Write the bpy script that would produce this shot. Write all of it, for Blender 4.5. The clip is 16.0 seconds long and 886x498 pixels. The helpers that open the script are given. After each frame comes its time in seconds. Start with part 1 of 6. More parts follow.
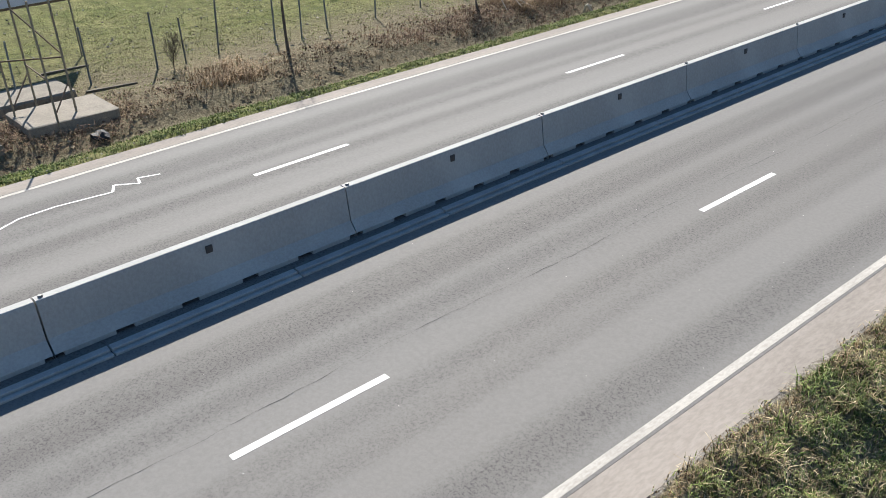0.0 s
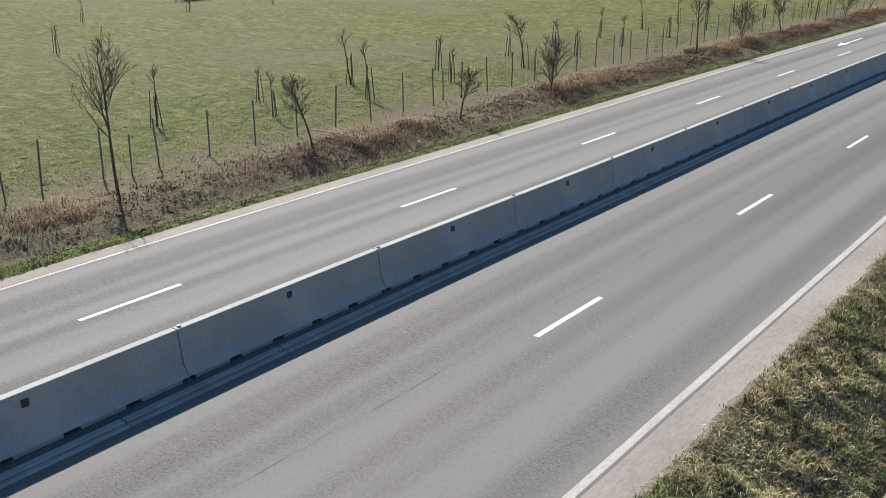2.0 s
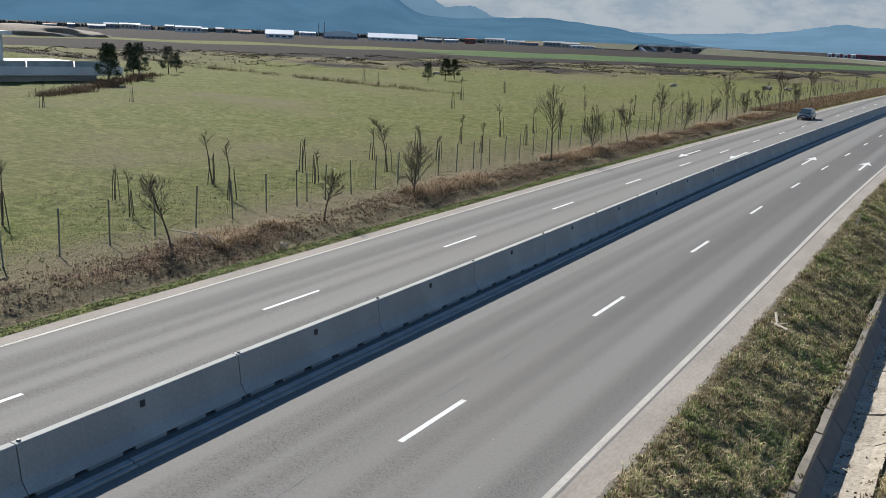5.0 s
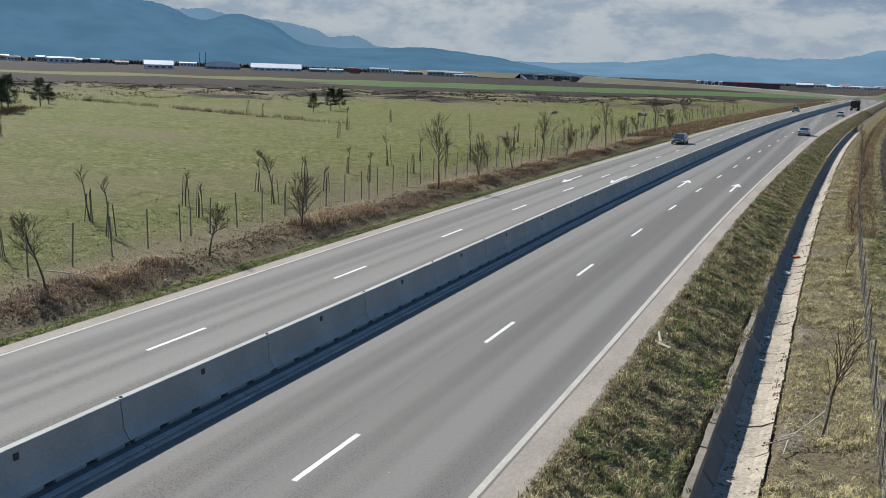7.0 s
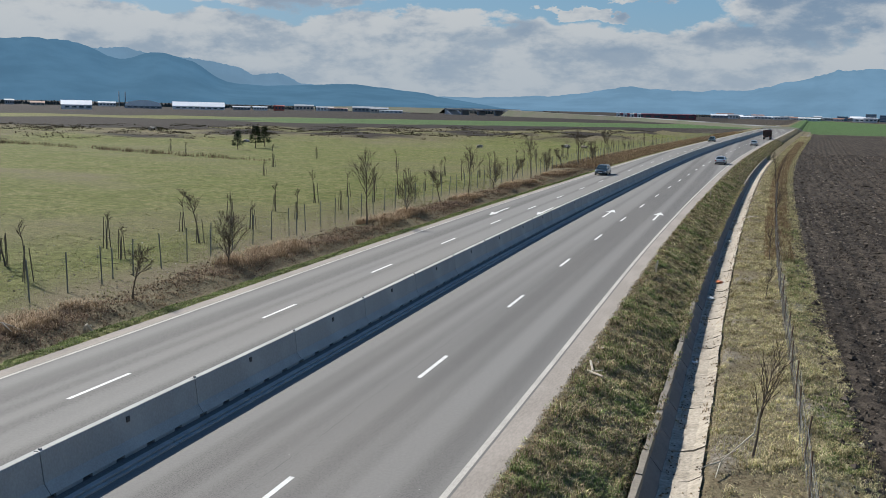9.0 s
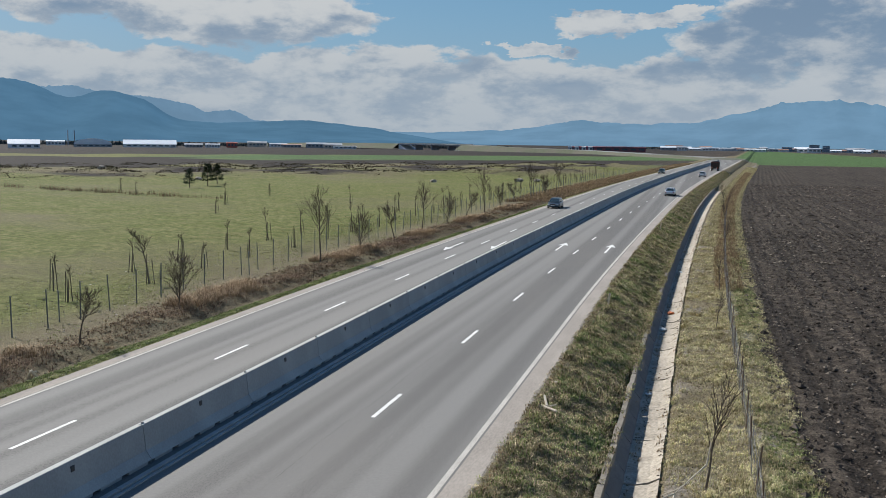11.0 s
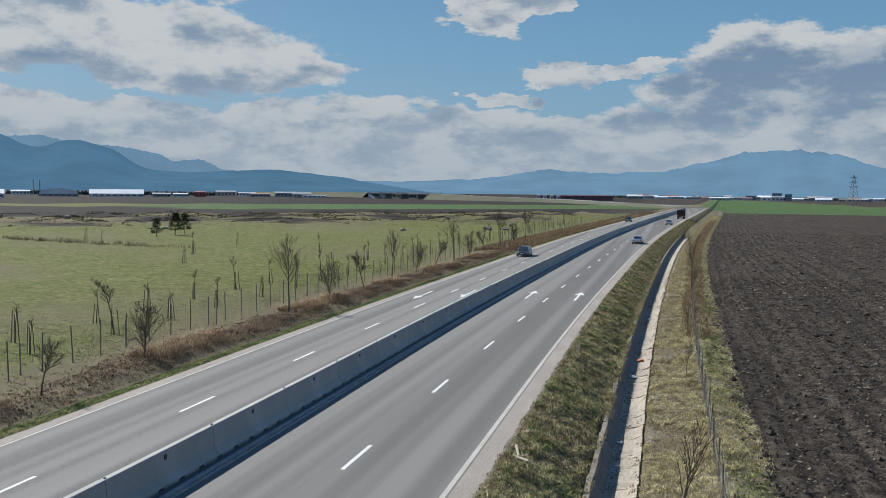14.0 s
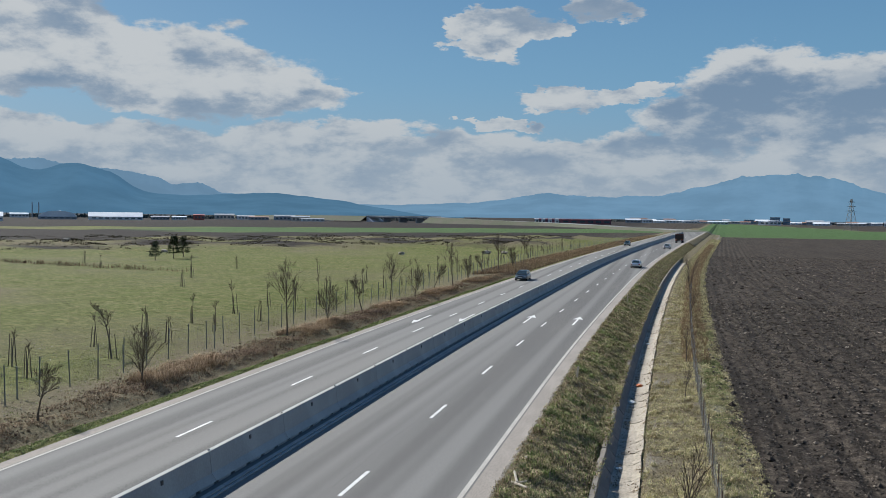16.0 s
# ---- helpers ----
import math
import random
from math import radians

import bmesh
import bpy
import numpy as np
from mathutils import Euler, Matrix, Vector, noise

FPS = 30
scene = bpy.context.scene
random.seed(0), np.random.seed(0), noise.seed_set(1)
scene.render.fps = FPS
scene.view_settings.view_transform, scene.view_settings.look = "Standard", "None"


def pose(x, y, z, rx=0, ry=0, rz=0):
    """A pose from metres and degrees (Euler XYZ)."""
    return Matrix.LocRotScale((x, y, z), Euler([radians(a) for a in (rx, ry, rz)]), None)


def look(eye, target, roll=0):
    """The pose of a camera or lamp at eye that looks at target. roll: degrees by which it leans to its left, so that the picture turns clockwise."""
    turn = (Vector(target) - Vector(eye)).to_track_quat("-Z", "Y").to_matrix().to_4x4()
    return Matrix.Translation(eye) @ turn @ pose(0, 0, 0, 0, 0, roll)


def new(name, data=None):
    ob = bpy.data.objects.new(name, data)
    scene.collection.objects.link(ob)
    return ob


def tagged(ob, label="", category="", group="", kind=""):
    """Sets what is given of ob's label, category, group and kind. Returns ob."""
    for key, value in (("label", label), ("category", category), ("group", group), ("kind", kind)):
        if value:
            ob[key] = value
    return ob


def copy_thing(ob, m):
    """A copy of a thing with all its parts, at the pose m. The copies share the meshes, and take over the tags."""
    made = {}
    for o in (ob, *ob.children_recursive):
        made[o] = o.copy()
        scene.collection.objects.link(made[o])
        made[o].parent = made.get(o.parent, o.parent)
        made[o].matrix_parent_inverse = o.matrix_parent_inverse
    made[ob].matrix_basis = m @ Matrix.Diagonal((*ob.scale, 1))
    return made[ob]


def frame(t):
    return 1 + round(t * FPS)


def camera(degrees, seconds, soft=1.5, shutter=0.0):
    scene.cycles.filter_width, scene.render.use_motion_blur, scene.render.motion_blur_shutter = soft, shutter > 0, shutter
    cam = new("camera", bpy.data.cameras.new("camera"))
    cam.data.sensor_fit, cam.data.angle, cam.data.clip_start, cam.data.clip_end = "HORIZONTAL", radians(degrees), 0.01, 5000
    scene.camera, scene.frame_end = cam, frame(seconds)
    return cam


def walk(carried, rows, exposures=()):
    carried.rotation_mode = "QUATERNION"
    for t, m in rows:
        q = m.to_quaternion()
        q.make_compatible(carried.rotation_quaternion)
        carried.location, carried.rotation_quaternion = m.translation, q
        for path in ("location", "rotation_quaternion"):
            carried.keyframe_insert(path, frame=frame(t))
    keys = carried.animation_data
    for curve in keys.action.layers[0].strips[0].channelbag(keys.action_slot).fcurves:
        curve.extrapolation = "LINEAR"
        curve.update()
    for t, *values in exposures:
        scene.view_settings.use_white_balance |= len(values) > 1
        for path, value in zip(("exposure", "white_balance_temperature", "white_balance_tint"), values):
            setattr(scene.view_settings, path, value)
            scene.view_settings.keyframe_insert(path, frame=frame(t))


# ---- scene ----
cam = camera(52.4, 16.0, soft=0.85)
PATH = [
    (0, (10.427, -28.206, 9.013), (9.066, -27.081, 8.073), -2.1),
    (0.5, (10.429, -28.193, 9.041), (9.112, -26.947, 8.197), -1.3),
    (1, (10.457, -28.157, 9.057), (9.189, -26.818, 8.281), -0.8),
    (1.5, (10.472, -28.129, 9.049), (9.244, -26.726, 8.325), -0.4),
    (2, (10.507, -28.068, 9.066), (9.31, -26.617, 8.385), -0.1),
    (2.5, (10.57, -28.048, 9.126), (9.398, -26.559, 8.486), 0.1),
    (3, (10.619, -28.053, 9.165), (9.471, -26.529, 8.565), 0.3),
    (5.5, (10.5, -28.088, 9.173), (9.557, -26.38, 8.733), 2.5),
    (6, (10.497, -28.011, 9.195), (9.606, -26.271, 8.772), 2.3),
    (6.5, (10.489, -28.004, 9.205), (9.656, -26.231, 8.801), 2.2),
    (7, (10.506, -28.002, 9.227), (9.721, -26.205, 8.834), 2.1),
    (7.5, (10.488, -28.01, 9.236), (9.744, -26.193, 8.855), 2.2),
    (8, (10.472, -27.974, 9.238), (9.76, -26.14, 8.877), 1.9),
    (8.5, (10.427, -27.952, 9.227), (9.751, -26.1, 8.889), 1.6),
    (9, (10.427, -27.903, 9.206), (9.781, -26.037, 8.893), 1.3),
    (11.5, (10.603, -27.851, 9.339), (10.062, -25.938, 9.118), 0.6),
    (12, (10.62, -27.858, 9.342), (10.094, -25.94, 9.136), 0.5),
    (12.5, (10.608, -27.802, 9.333), (10.092, -25.879, 9.143), 0.4),
    (13, (10.601, -27.778, 9.324), (10.086, -25.853, 9.153), 0.3),
    (13.5, (10.556, -27.736, 9.304), (10.05, -25.806, 9.156), 0.3),
    (14, (10.526, -27.779, 9.307), (10.03, -25.846, 9.179), 0.6),
    (14.5, (10.536, -27.747, 9.315), (10.045, -25.811, 9.204), 0.9),
    (15, (10.548, -27.848, 9.352), (10.057, -25.911, 9.257), 1.0),
    (15.5, (10.58, -27.871, 9.376), (10.081, -25.936, 9.293), 0.7),
    (16, (10.544, -27.822, 9.371), (10.05, -25.886, 9.295), 0.7),
]
walk(cam, [(t, look(eye, target, roll)) for t, eye, target, roll in PATH], exposures=[(0, 0.88, 6500, 10), (1.5, 0.74, 6480, 10), (3, 0.50, 6480, 10), (5.5, 0.44, 6420, 9), (9, 0.44, 6380, 9), (16, 0.37, 6200, 8)])

# ---- light: sun through broken cloud ----
SUN_AZ = Vector((-0.88, 0.47))          # towards the sun, in plan
SUN_EL = radians(37)
sun = new("sun", bpy.data.lights.new("sun", "SUN"))
sun.data.energy, sun.data.angle, sun.data.color = 5.35, radians(0.6), (1.0, 0.965, 0.90)
to_sun = Vector((SUN_AZ.x * math.cos(SUN_EL), SUN_AZ.y * math.cos(SUN_EL), math.sin(SUN_EL)))
sun.matrix_world = Matrix.Translation((-40, 20, 60)) @ to_sun.to_track_quat("Z", "Y").to_matrix().to_4x4()


def nd(nt, kind, **values):
    n = nt.nodes.new("ShaderNode" + kind)
    for k, v in values.items():
        if k.startswith("i_"):
            n.inputs[int(k[2:]) if k[2:].isdigit() else k[2:].replace("_", " ")].default_value = v
        else:
            setattr(n, k, v)
    return n


def mixc(nt, fac, a, b, blend="MIX"):
    m = nd(nt, "Mix", data_type="RGBA", blend_type=blend)
    for i, v in ((0, fac), (6, a), (7, b)):
        if isinstance(v, bpy.types.NodeSocket):
            nt.links.new(v, m.inputs[i])
        else:
            m.inputs[i].default_value = v if i == 0 else (*v, 1)
    return m.outputs[2]


def ramp(nt, src, lo, hi, a=0.0, b=1.0):
    m = nd(nt, "MapRange", interpolation_type="SMOOTHSTEP")
    nt.links.new(src, m.inputs[0])
    for i, v in ((1, lo), (2, hi), (3, a), (4, b)):
        m.inputs[i].default_value = v
    return m.outputs[0]


def math2(nt, op, a, b):
    m = nd(nt, "Math", operation=op)
    for i, v in ((0, a), (1, b)):
        if isinstance(v, bpy.types.NodeSocket):
            nt.links.new(v, m.inputs[i])
        else:
            m.inputs[i].default_value = v
    return m.outputs[0]


def noise_of(nt, vec, scale, detail=4.0, rough=0.55, stretch=None, out=0):
    if stretch:
        mp = nd(nt, "Mapping", i_3=stretch)
        nt.links.new(vec, mp.inputs[0])
        vec = mp.outputs[0]
    n = nd(nt, "TexNoise", i_Scale=scale, i_Detail=detail, i_Roughness=rough)
    nt.links.new(vec, n.inputs["Vector"])
    return n.outputs[out]


# sky: clear air with a bank of cumulus above the horizon
world = bpy.data.worlds.new("sky")
scene.world = world
world.use_nodes = True
nt = world.node_tree
nt.nodes.clear()
sky = nd(nt, "TexSky", sky_type="NISHITA", sun_disc=False, sun_elevation=SUN_EL,
         sun_rotation=math.atan2(SUN_AZ.x, SUN_AZ.y), air_density=1.0, dust_density=1.2, ozone_density=2.0)
co = nd(nt, "TexCoord").outputs["Generated"]
sep = nd(nt, "SeparateXYZ")
nt.links.new(co, sep.inputs[0])
# clouds stand in bearing and height: a low bank all round, larger masses above it, broken by noise
RAD = 57.2958
azim = math2(nt, "MULTIPLY", math2(nt, "ARCTAN2", math2(nt, "MULTIPLY", sep.outputs[0], -1.0), sep.outputs[1]), RAD)   # degrees to the left of the road
elev = math2(nt, "MULTIPLY", math2(nt, "ARCSINE", sep.outputs[2], 0.0), RAD)


# the outlines wander, so that no mass keeps a smooth edge
wide_noise = nd(nt, "TexNoise", i_Scale=1.0, i_Detail=7.0, i_Roughness=0.62)
warp = nd(nt, "Mapping", i_1=(3.1, 1.7, 5.2), i_3=(7.0, 7.0, 17.0))
nt.links.new(co, warp.inputs[0])
nt.links.new(warp.outputs[0], wide_noise.inputs["Vector"])
shift = nd(nt, "SeparateColor")
nt.links.new(wide_noise.outputs["Color"], shift.inputs[0])
azim_w = math2(nt, "ADD", azim, math2(nt, "MULTIPLY", math2(nt, "SUBTRACT", shift.outputs[0], 0.5), 17.0))
elev_w = math2(nt, "ADD", elev, math2(nt, "MULTIPLY", math2(nt, "SUBTRACT", shift.outputs[1], 0.5), 5.5))


def mass(a, e, wa, we, slant=0.0):
    """A soft ellipse of cloud about a bearing and a height."""
    da = math2(nt, "SUBTRACT", azim_w, a)
    u = math2(nt, "DIVIDE", da, wa)
    v = math2(nt, "DIVIDE", math2(nt, "SUBTRACT", math2(nt, "SUBTRACT", elev_w, e), math2(nt, "MULTIPLY", da, slant)), we)
    r2 = math2(nt, "ADD", math2(nt, "MULTIPLY", u, u), math2(nt, "MULTIPLY", v, v))
    return ramp(nt, r2, 0.25, 1.45, 1.0, 0.0)


def puffs(shift):
    """Rolling cloud with cauliflower heads: slow noise and two sizes of round billows."""
    mp = nd(nt, "Mapping", i_1=shift, i_3=(8.0, 8.0, 18.0))
    nt.links.new(co, mp.inputs[0])
    slow = noise_of(nt, mp.outputs[0], 1.0, 10.0, 0.62)
    vo = nd(nt, "TexVoronoi", feature="SMOOTH_F1", i_Scale=2.6, i_Detail=2.0, i_Roughness=0.5, i_Smoothness=0.6)
    nt.links.new(mp.outputs[0], vo.inputs["Vector"])
    return math2(nt, "ADD", math2(nt, "MULTIPLY", slow, 1.5), math2(nt, "MULTIPLY", vo.outputs["Distance"], -0.13))


masses = ramp(nt, math2(nt, "ADD", elev_w, math2(nt, "MULTIPLY", azim, -0.012)), 6.2, 4.4)
for spec in ((38, 9.4, 16, 3.3, 0.03), (30, 8.2, 9, 2.6, 0.12), (-9, 7.0, 13, 3.4, -0.10), (6.5, 7.6, 5.6, 0.75, -0.06), (11.2, 11.4, 3.0, 1.9, 0.1), (5.0, 12.9, 4.6, 1.2, 0.02), (11.9, 6.1, 2.8, 0.36, 0.0),
             (62, 14, 16, 6, 0.1), (-60, 16, 25, 7, 0.0), (150, 20, 40, 8, 0.0), (-120, 20, 30, 8, 0.0)):
    masses = math2(nt, "MAXIMUM", masses, mass(*spec))
body = puffs((0, 0, 0))
lit = math2(nt, "SUBTRACT", body, puffs((-0.14, 0.08, 0.32)))
dens = math2(nt, "ADD", body, math2(nt, "MULTIPLY", masses, 0.75))
cover = ramp(nt, dens, 0.98, 1.22)
depth = ramp(nt, dens, 1.10, 1.70)
gloom = math2(nt, "MULTIPLY", mass(-9, 6.6, 13, 2.6, -0.1), 0.55)
tone = math2(nt, "ADD", math2(nt, "MULTIPLY", ramp(nt, lit, -0.24, 0.26), 1.2), math2(nt, "MULTIPLY", depth, -0.45))
tone = math2(nt, "ADD", math2(nt, "SUBTRACT", tone, gloom), ramp(nt, elev, 5.5, 2.0, 0.0, 0.16))
cloud = mixc(nt, ramp(nt, tone, -0.45, 0.85), (2.8, 3.95, 5.5), (8.8, 8.85, 8.8))
haze = ramp(nt, elev, 0.0, 9.0, 0.55, 0.0)
air = mixc(nt, 0.72, sky.outputs[0], mixc(nt, ramp(nt, elev, 2.0, 30.0), (2.8, 5.9, 8.7), (0.55, 2.3, 5.8)))
low = mixc(nt, haze, mixc(nt, math2(nt, "MULTIPLY", cover, 0.94), air, cloud), (4.6, 5.7, 6.9))
bg = nd(nt, "Background", i_Strength=0.05)
nt.links.new(low, bg.inputs[0])
nt.links.new(bg.outputs[0], nd(nt, "OutputWorld").inputs[0])


# ---- materials ----
def begin(name):
    m = bpy.data.materials.new(name)
    m.use_nodes = True
    t = m.node_tree
    b = t.nodes["Principled BSDF"]
    return m, t, b, nd(t, "TexCoord").outputs["Object"]


def bump_to(t, b, height, dist=0.01, strength=0.6):
    bp = nd(t, "Bump", i_Strength=strength, i_Distance=dist)
    t.links.new(height, bp.inputs["Height"])
    t.links.new(bp.outputs[0], b.inputs["Normal"])


def surf(name, c1, c2=None, scale=1.0, grain=40.0, amount=0.25, rough=0.8, metal=0.0, bump=0.004, stretch=None, per=0.0, spec=0.5):
    """A surface of two colours mixed by large stains, with fine grain and relief; per: how far single pieces differ."""
    m, t, b, v = begin(name)
    c2 = c2 or tuple(x * 0.75 for x in c1)
    col = mixc(t, ramp(t, noise_of(t, v, scale, 5, 0.6, stretch), 0.35, 0.65), c1, c2)
    fine = noise_of(t, v, grain, 3, 0.7, stretch)
    col = mixc(t, amount, col, mixc(t, ramp(t, fine, 0.3, 0.7), tuple(x * 0.45 for x in c1), tuple(min(1, x * 1.5) for x in c1)))
    if per:
        rnd = nd(t, "ObjectInfo").outputs["Random"]
        col = mixc(t, per, col, mixc(t, rnd, tuple(x * 0.5 for x in c1), tuple(min(1, x * 1.4) for x in c1)))
    t.links.new(col, b.inputs["Base Color"])
    b.inputs["Roughness"].default_value, b.inputs["Metallic"].default_value = rough, metal
    b.inputs["Specular IOR Level"].default_value = spec
    if bump:
        bump_to(t, b, fine, bump)
    return m


def islands(name, stops, rough=0.9, trans=0.0):
    """Blades, leaves and twigs: each island takes its own tone from a few."""
    m, t, b, v = begin(name)
    cr = nd(t, "ValToRGB")
    cr.color_ramp.interpolation = "LINEAR"
    while len(cr.color_ramp.elements) < len(stops):
        cr.color_ramp.elements.new(0.5)
    for i, (e, c) in enumerate(zip(cr.color_ramp.elements, stops)):
        e.position, e.color = i / (len(stops) - 1), (*c, 1)
    t.links.new(nd(t, "NewGeometry").outputs["Random Per Island"], cr.inputs[0])
    patch = math2(t, "ADD", math2(t, "MULTIPLY", noise_of(t, v, 0.8, 4, 0.6), 0.5), math2(t, "MULTIPLY", noise_of(t, v, 2.8, 3, 0.6), 0.5))
    col = mixc(t, 1.0, cr.outputs[0], mixc(t, ramp(t, patch, 0.38, 0.62), (0.52, 0.47, 0.43), (1.36, 1.35, 1.30)), "MULTIPLY")
    t.links.new(col, b.inputs["Base Color"])
    b.inputs["Roughness"].default_value = rough
    b.inputs["Specular IOR Level"].default_value = 0.2
    return m


def asphalt_material():
    m, t, b, v = begin("asphalt")
    bands = noise_of(t, v, 0.75, 1.2, 0.5, (1, 0.004, 1))
    wide = noise_of(t, v, 0.30, 2, 0.5, (1, 0.01, 1))
    patch = noise_of(t, v, 0.12, 4, 0.6, (1, 0.25, 1))
    fine = noise_of(t, v, 22, 4, 0.8)
    grit = noise_of(t, v, 11, 3, 0.8)
    bands = math2(t, "ADD", math2(t, "MULTIPLY", bands, 0.6), math2(t, "MULTIPLY", wide, 0.4))
    col = mixc(t, ramp(t, bands, 0.40, 0.58), (0.118, 0.110, 0.102), (0.192, 0.183, 0.170))
    col = mixc(t, ramp(t, patch, 0.40, 0.7, 0.0, 0.6), col, mixc(t, 0.5, col, (0.185, 0.166, 0.145)))
    pits = ramp(t, fine, 0.36, 0.50)
    col = mixc(t, math2(t, "MULTIPLY", ramp(t, bands, 0.56, 0.42), 0.8), col, mixc(t, pits, (0.045, 0.043, 0.042), col))
    col = mixc(t, 0.13, col, mixc(t, ramp(t, grit, 0.3, 0.7), (0.07, 0.068, 0.066), (0.27, 0.262, 0.25)))
    t.links.new(col, b.inputs["Base Color"])
    b.inputs["Roughness"].default_value = 0.85
    b.inputs["Specular IOR Level"].default_value = 0.25
    bump_to(t, b, fine, 0.006)
    return m


def ground_material():
    """Meadow, dry verge, bare earth, ploughed soil and young crop, mixed by the sheet's cover."""
    m, t, b, v = begin("ground")
    at = nd(t, "Attribute", attribute_name="cover")
    s = nd(t, "SeparateColor")
    t.links.new(at.outputs["Color"], s.inputs[0])
    lush, bare, plough, crop = s.outputs[0], s.outputs[1], s.outputs[2], at.outputs["Alpha"]
    n1, n2, n3 = noise_of(t, v, 0.09, 6, 0.6), noise_of(t, v, 1.3, 5, 0.65), noise_of(t, v, 9, 4, 0.75)
    n4 = noise_of(t, v, 0.33, 5, 0.65)
    dry = mixc(t, ramp(t, n2, 0.35, 0.65), (0.215, 0.178, 0.108), (0.130, 0.106, 0.066))
    green = mixc(t, ramp(t, math2(t, "ADD", math2(t, "MULTIPLY", n2, 0.5), math2(t, "MULTIPLY", n4, 0.5)), 0.38, 0.62), (0.100, 0.122, 0.024), (0.172, 0.162, 0.064))
    k = ramp(t, math2(t, "ADD", math2(t, "ADD", lush, math2(t, "MULTIPLY", n1, 0.9)), math2(t, "ADD", math2(t, "MULTIPLY", n2, 0.4), math2(t, "MULTIPLY", n4, 0.7))), 1.10, 1.88)
    col = mixc(t, k, dry, green)
    earth = mixc(t, ramp(t, n2, 0.3, 0.7), (0.30, 0.265, 0.225), (0.205, 0.180, 0.150))
    col = mixc(t, ramp(t, math2(t, "ADD", bare, math2(t, "MULTIPLY", math2(t, "SUBTRACT", n2, 0.5), 0.5)), 0.35, 0.65), col, earth)
    sx = nd(t, "SeparateXYZ")
    t.links.new(v, sx.inputs[0])
    black = mixc(t, n2, (0.020, 0.016, 0.014), (0.046, 0.037, 0.031))
    soil = mixc(t, ramp(t, n2, 0.35, 0.7), (0.038, 0.030, 0.024), (0.092, 0.074, 0.058))
    rows = noise_of(t, v, 1.6, 4, 0.65, (1, 0.03, 1))
    soil = mixc(t, ramp(t, rows, 0.4, 0.65, 0.0, 0.45), soil, (0.078, 0.062, 0.046))
    soil = mixc(t, ramp(t, noise_of(t, v, 1.5, 3, 0.6, (1, 0.015, 1)), 0.48, 0.60, 0.0, 0.6), soil, (0.020, 0.016, 0.013))
    soil = mixc(t, ramp(t, sx.outputs[0], -40, -15), black, soil)
    col = mixc(t, ramp(t, math2(t, "ADD", plough, math2(t, "MULTIPLY", math2(t, "SUBTRACT", n2, 0.5), 0.4)), 0.4, 0.6), col, soil)
    col = mixc(t, crop, col, mixc(t, n1, (0.062, 0.118, 0.038), (0.085, 0.130, 0.050)))
    col = mixc(t, 0.45, col, mixc(t, ramp(t, n3, 0.32, 0.68), (0.0, 0.0, 0.0), (1, 1, 1)), "SOFT_LIGHT")
    mott = ramp(t, math2(t, "ADD", math2(t, "MULTIPLY", n2, 0.55), math2(t, "MULTIPLY", noise_of(t, v, 4.0, 4, 0.7), 0.45)), 0.36, 0.64)
    col = mixc(t, 1.0, col, mixc(t, mott, (0.62, 0.62, 0.62), (1.18, 1.18, 1.18)), "MULTIPLY")
    t.links.new(col, b.inputs["Base Color"])
    b.inputs["Roughness"].default_value = 0.95
    b.inputs["Specular IOR Level"].default_value = 0.1
    bump_to(t, b, n3, 0.10, 0.9)
    return m


ASPHALT = asphalt_material()
GROUND = ground_material()
PAINT = surf("road_paint", (0.68, 0.67, 0.64), (0.52, 0.505, 0.475), 2.5, 30, 0.18, 0.7)
CONCRETE = surf("barrier_concrete", (0.40, 0.395, 0.375), (0.32, 0.312, 0.295), 0.9, 35, 0.14, 0.85, per=0.10, stretch=(1, 0.5, 0.35))
KERB = surf("kerb_concrete", (0.34, 0.335, 0.32), (0.25, 0.245, 0.235), 1.2, 30, 0.2, 0.85, per=0.12)
SLAB = surf("ditch_concrete", (0.37, 0.32, 0.255), (0.17, 0.14, 0.10), 2.0, 9, 0.45, 0.9, bump=0.02, per=0.15)
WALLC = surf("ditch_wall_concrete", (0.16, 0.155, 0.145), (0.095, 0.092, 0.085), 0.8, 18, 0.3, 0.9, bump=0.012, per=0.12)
RUBBER = surf("black_rubber", (0.020, 0.020, 0.021), None, 3, 60, 0.1, 0.75)
STEEL = surf("weathered_steel", (0.20, 0.205, 0.205), (0.13, 0.125, 0.115), 2, 40, 0.2, 0.6, 0.4, 0.001)
FENCEPOST = surf("fence_post_paint", (0.16, 0.175, 0.165), (0.11, 0.115, 0.105), 3, 40, 0.2, 0.7, per=0.3)
RUST = surf("rusty_steel", (0.165, 0.110, 0.068), (0.095, 0.062, 0.042), 4, 50, 0.3, 0.85)
BARK = surf("bark", (0.115, 0.092, 0.070), (0.068, 0.054, 0.042), 4, 40, 0.4, 0.95, bump=0.01)
STAKEWOOD = surf("stake_wood", (0.135, 0.110, 0.080), (0.085, 0.070, 0.052), 3, 30, 0.3, 0.9)
PALEWOOD = surf("split_wood", (0.52, 0.45, 0.35), (0.42, 0.36, 0.28), 3, 30, 0.2, 0.8)
TWIG = islands("twigs", [(0.075, 0.058, 0.043), (0.13, 0.105, 0.080)])
GRASS = islands("verge_grass", [(0.06, 0.042, 0.026), (0.62, 0.50, 0.31), (0.19, 0.137, 0.083), (0.13, 0.17, 0.045), (0.30, 0.37, 0.11), (0.06, 0.046, 0.03), (0.50, 0.39, 0.24), (0.75, 0.63, 0.42)])
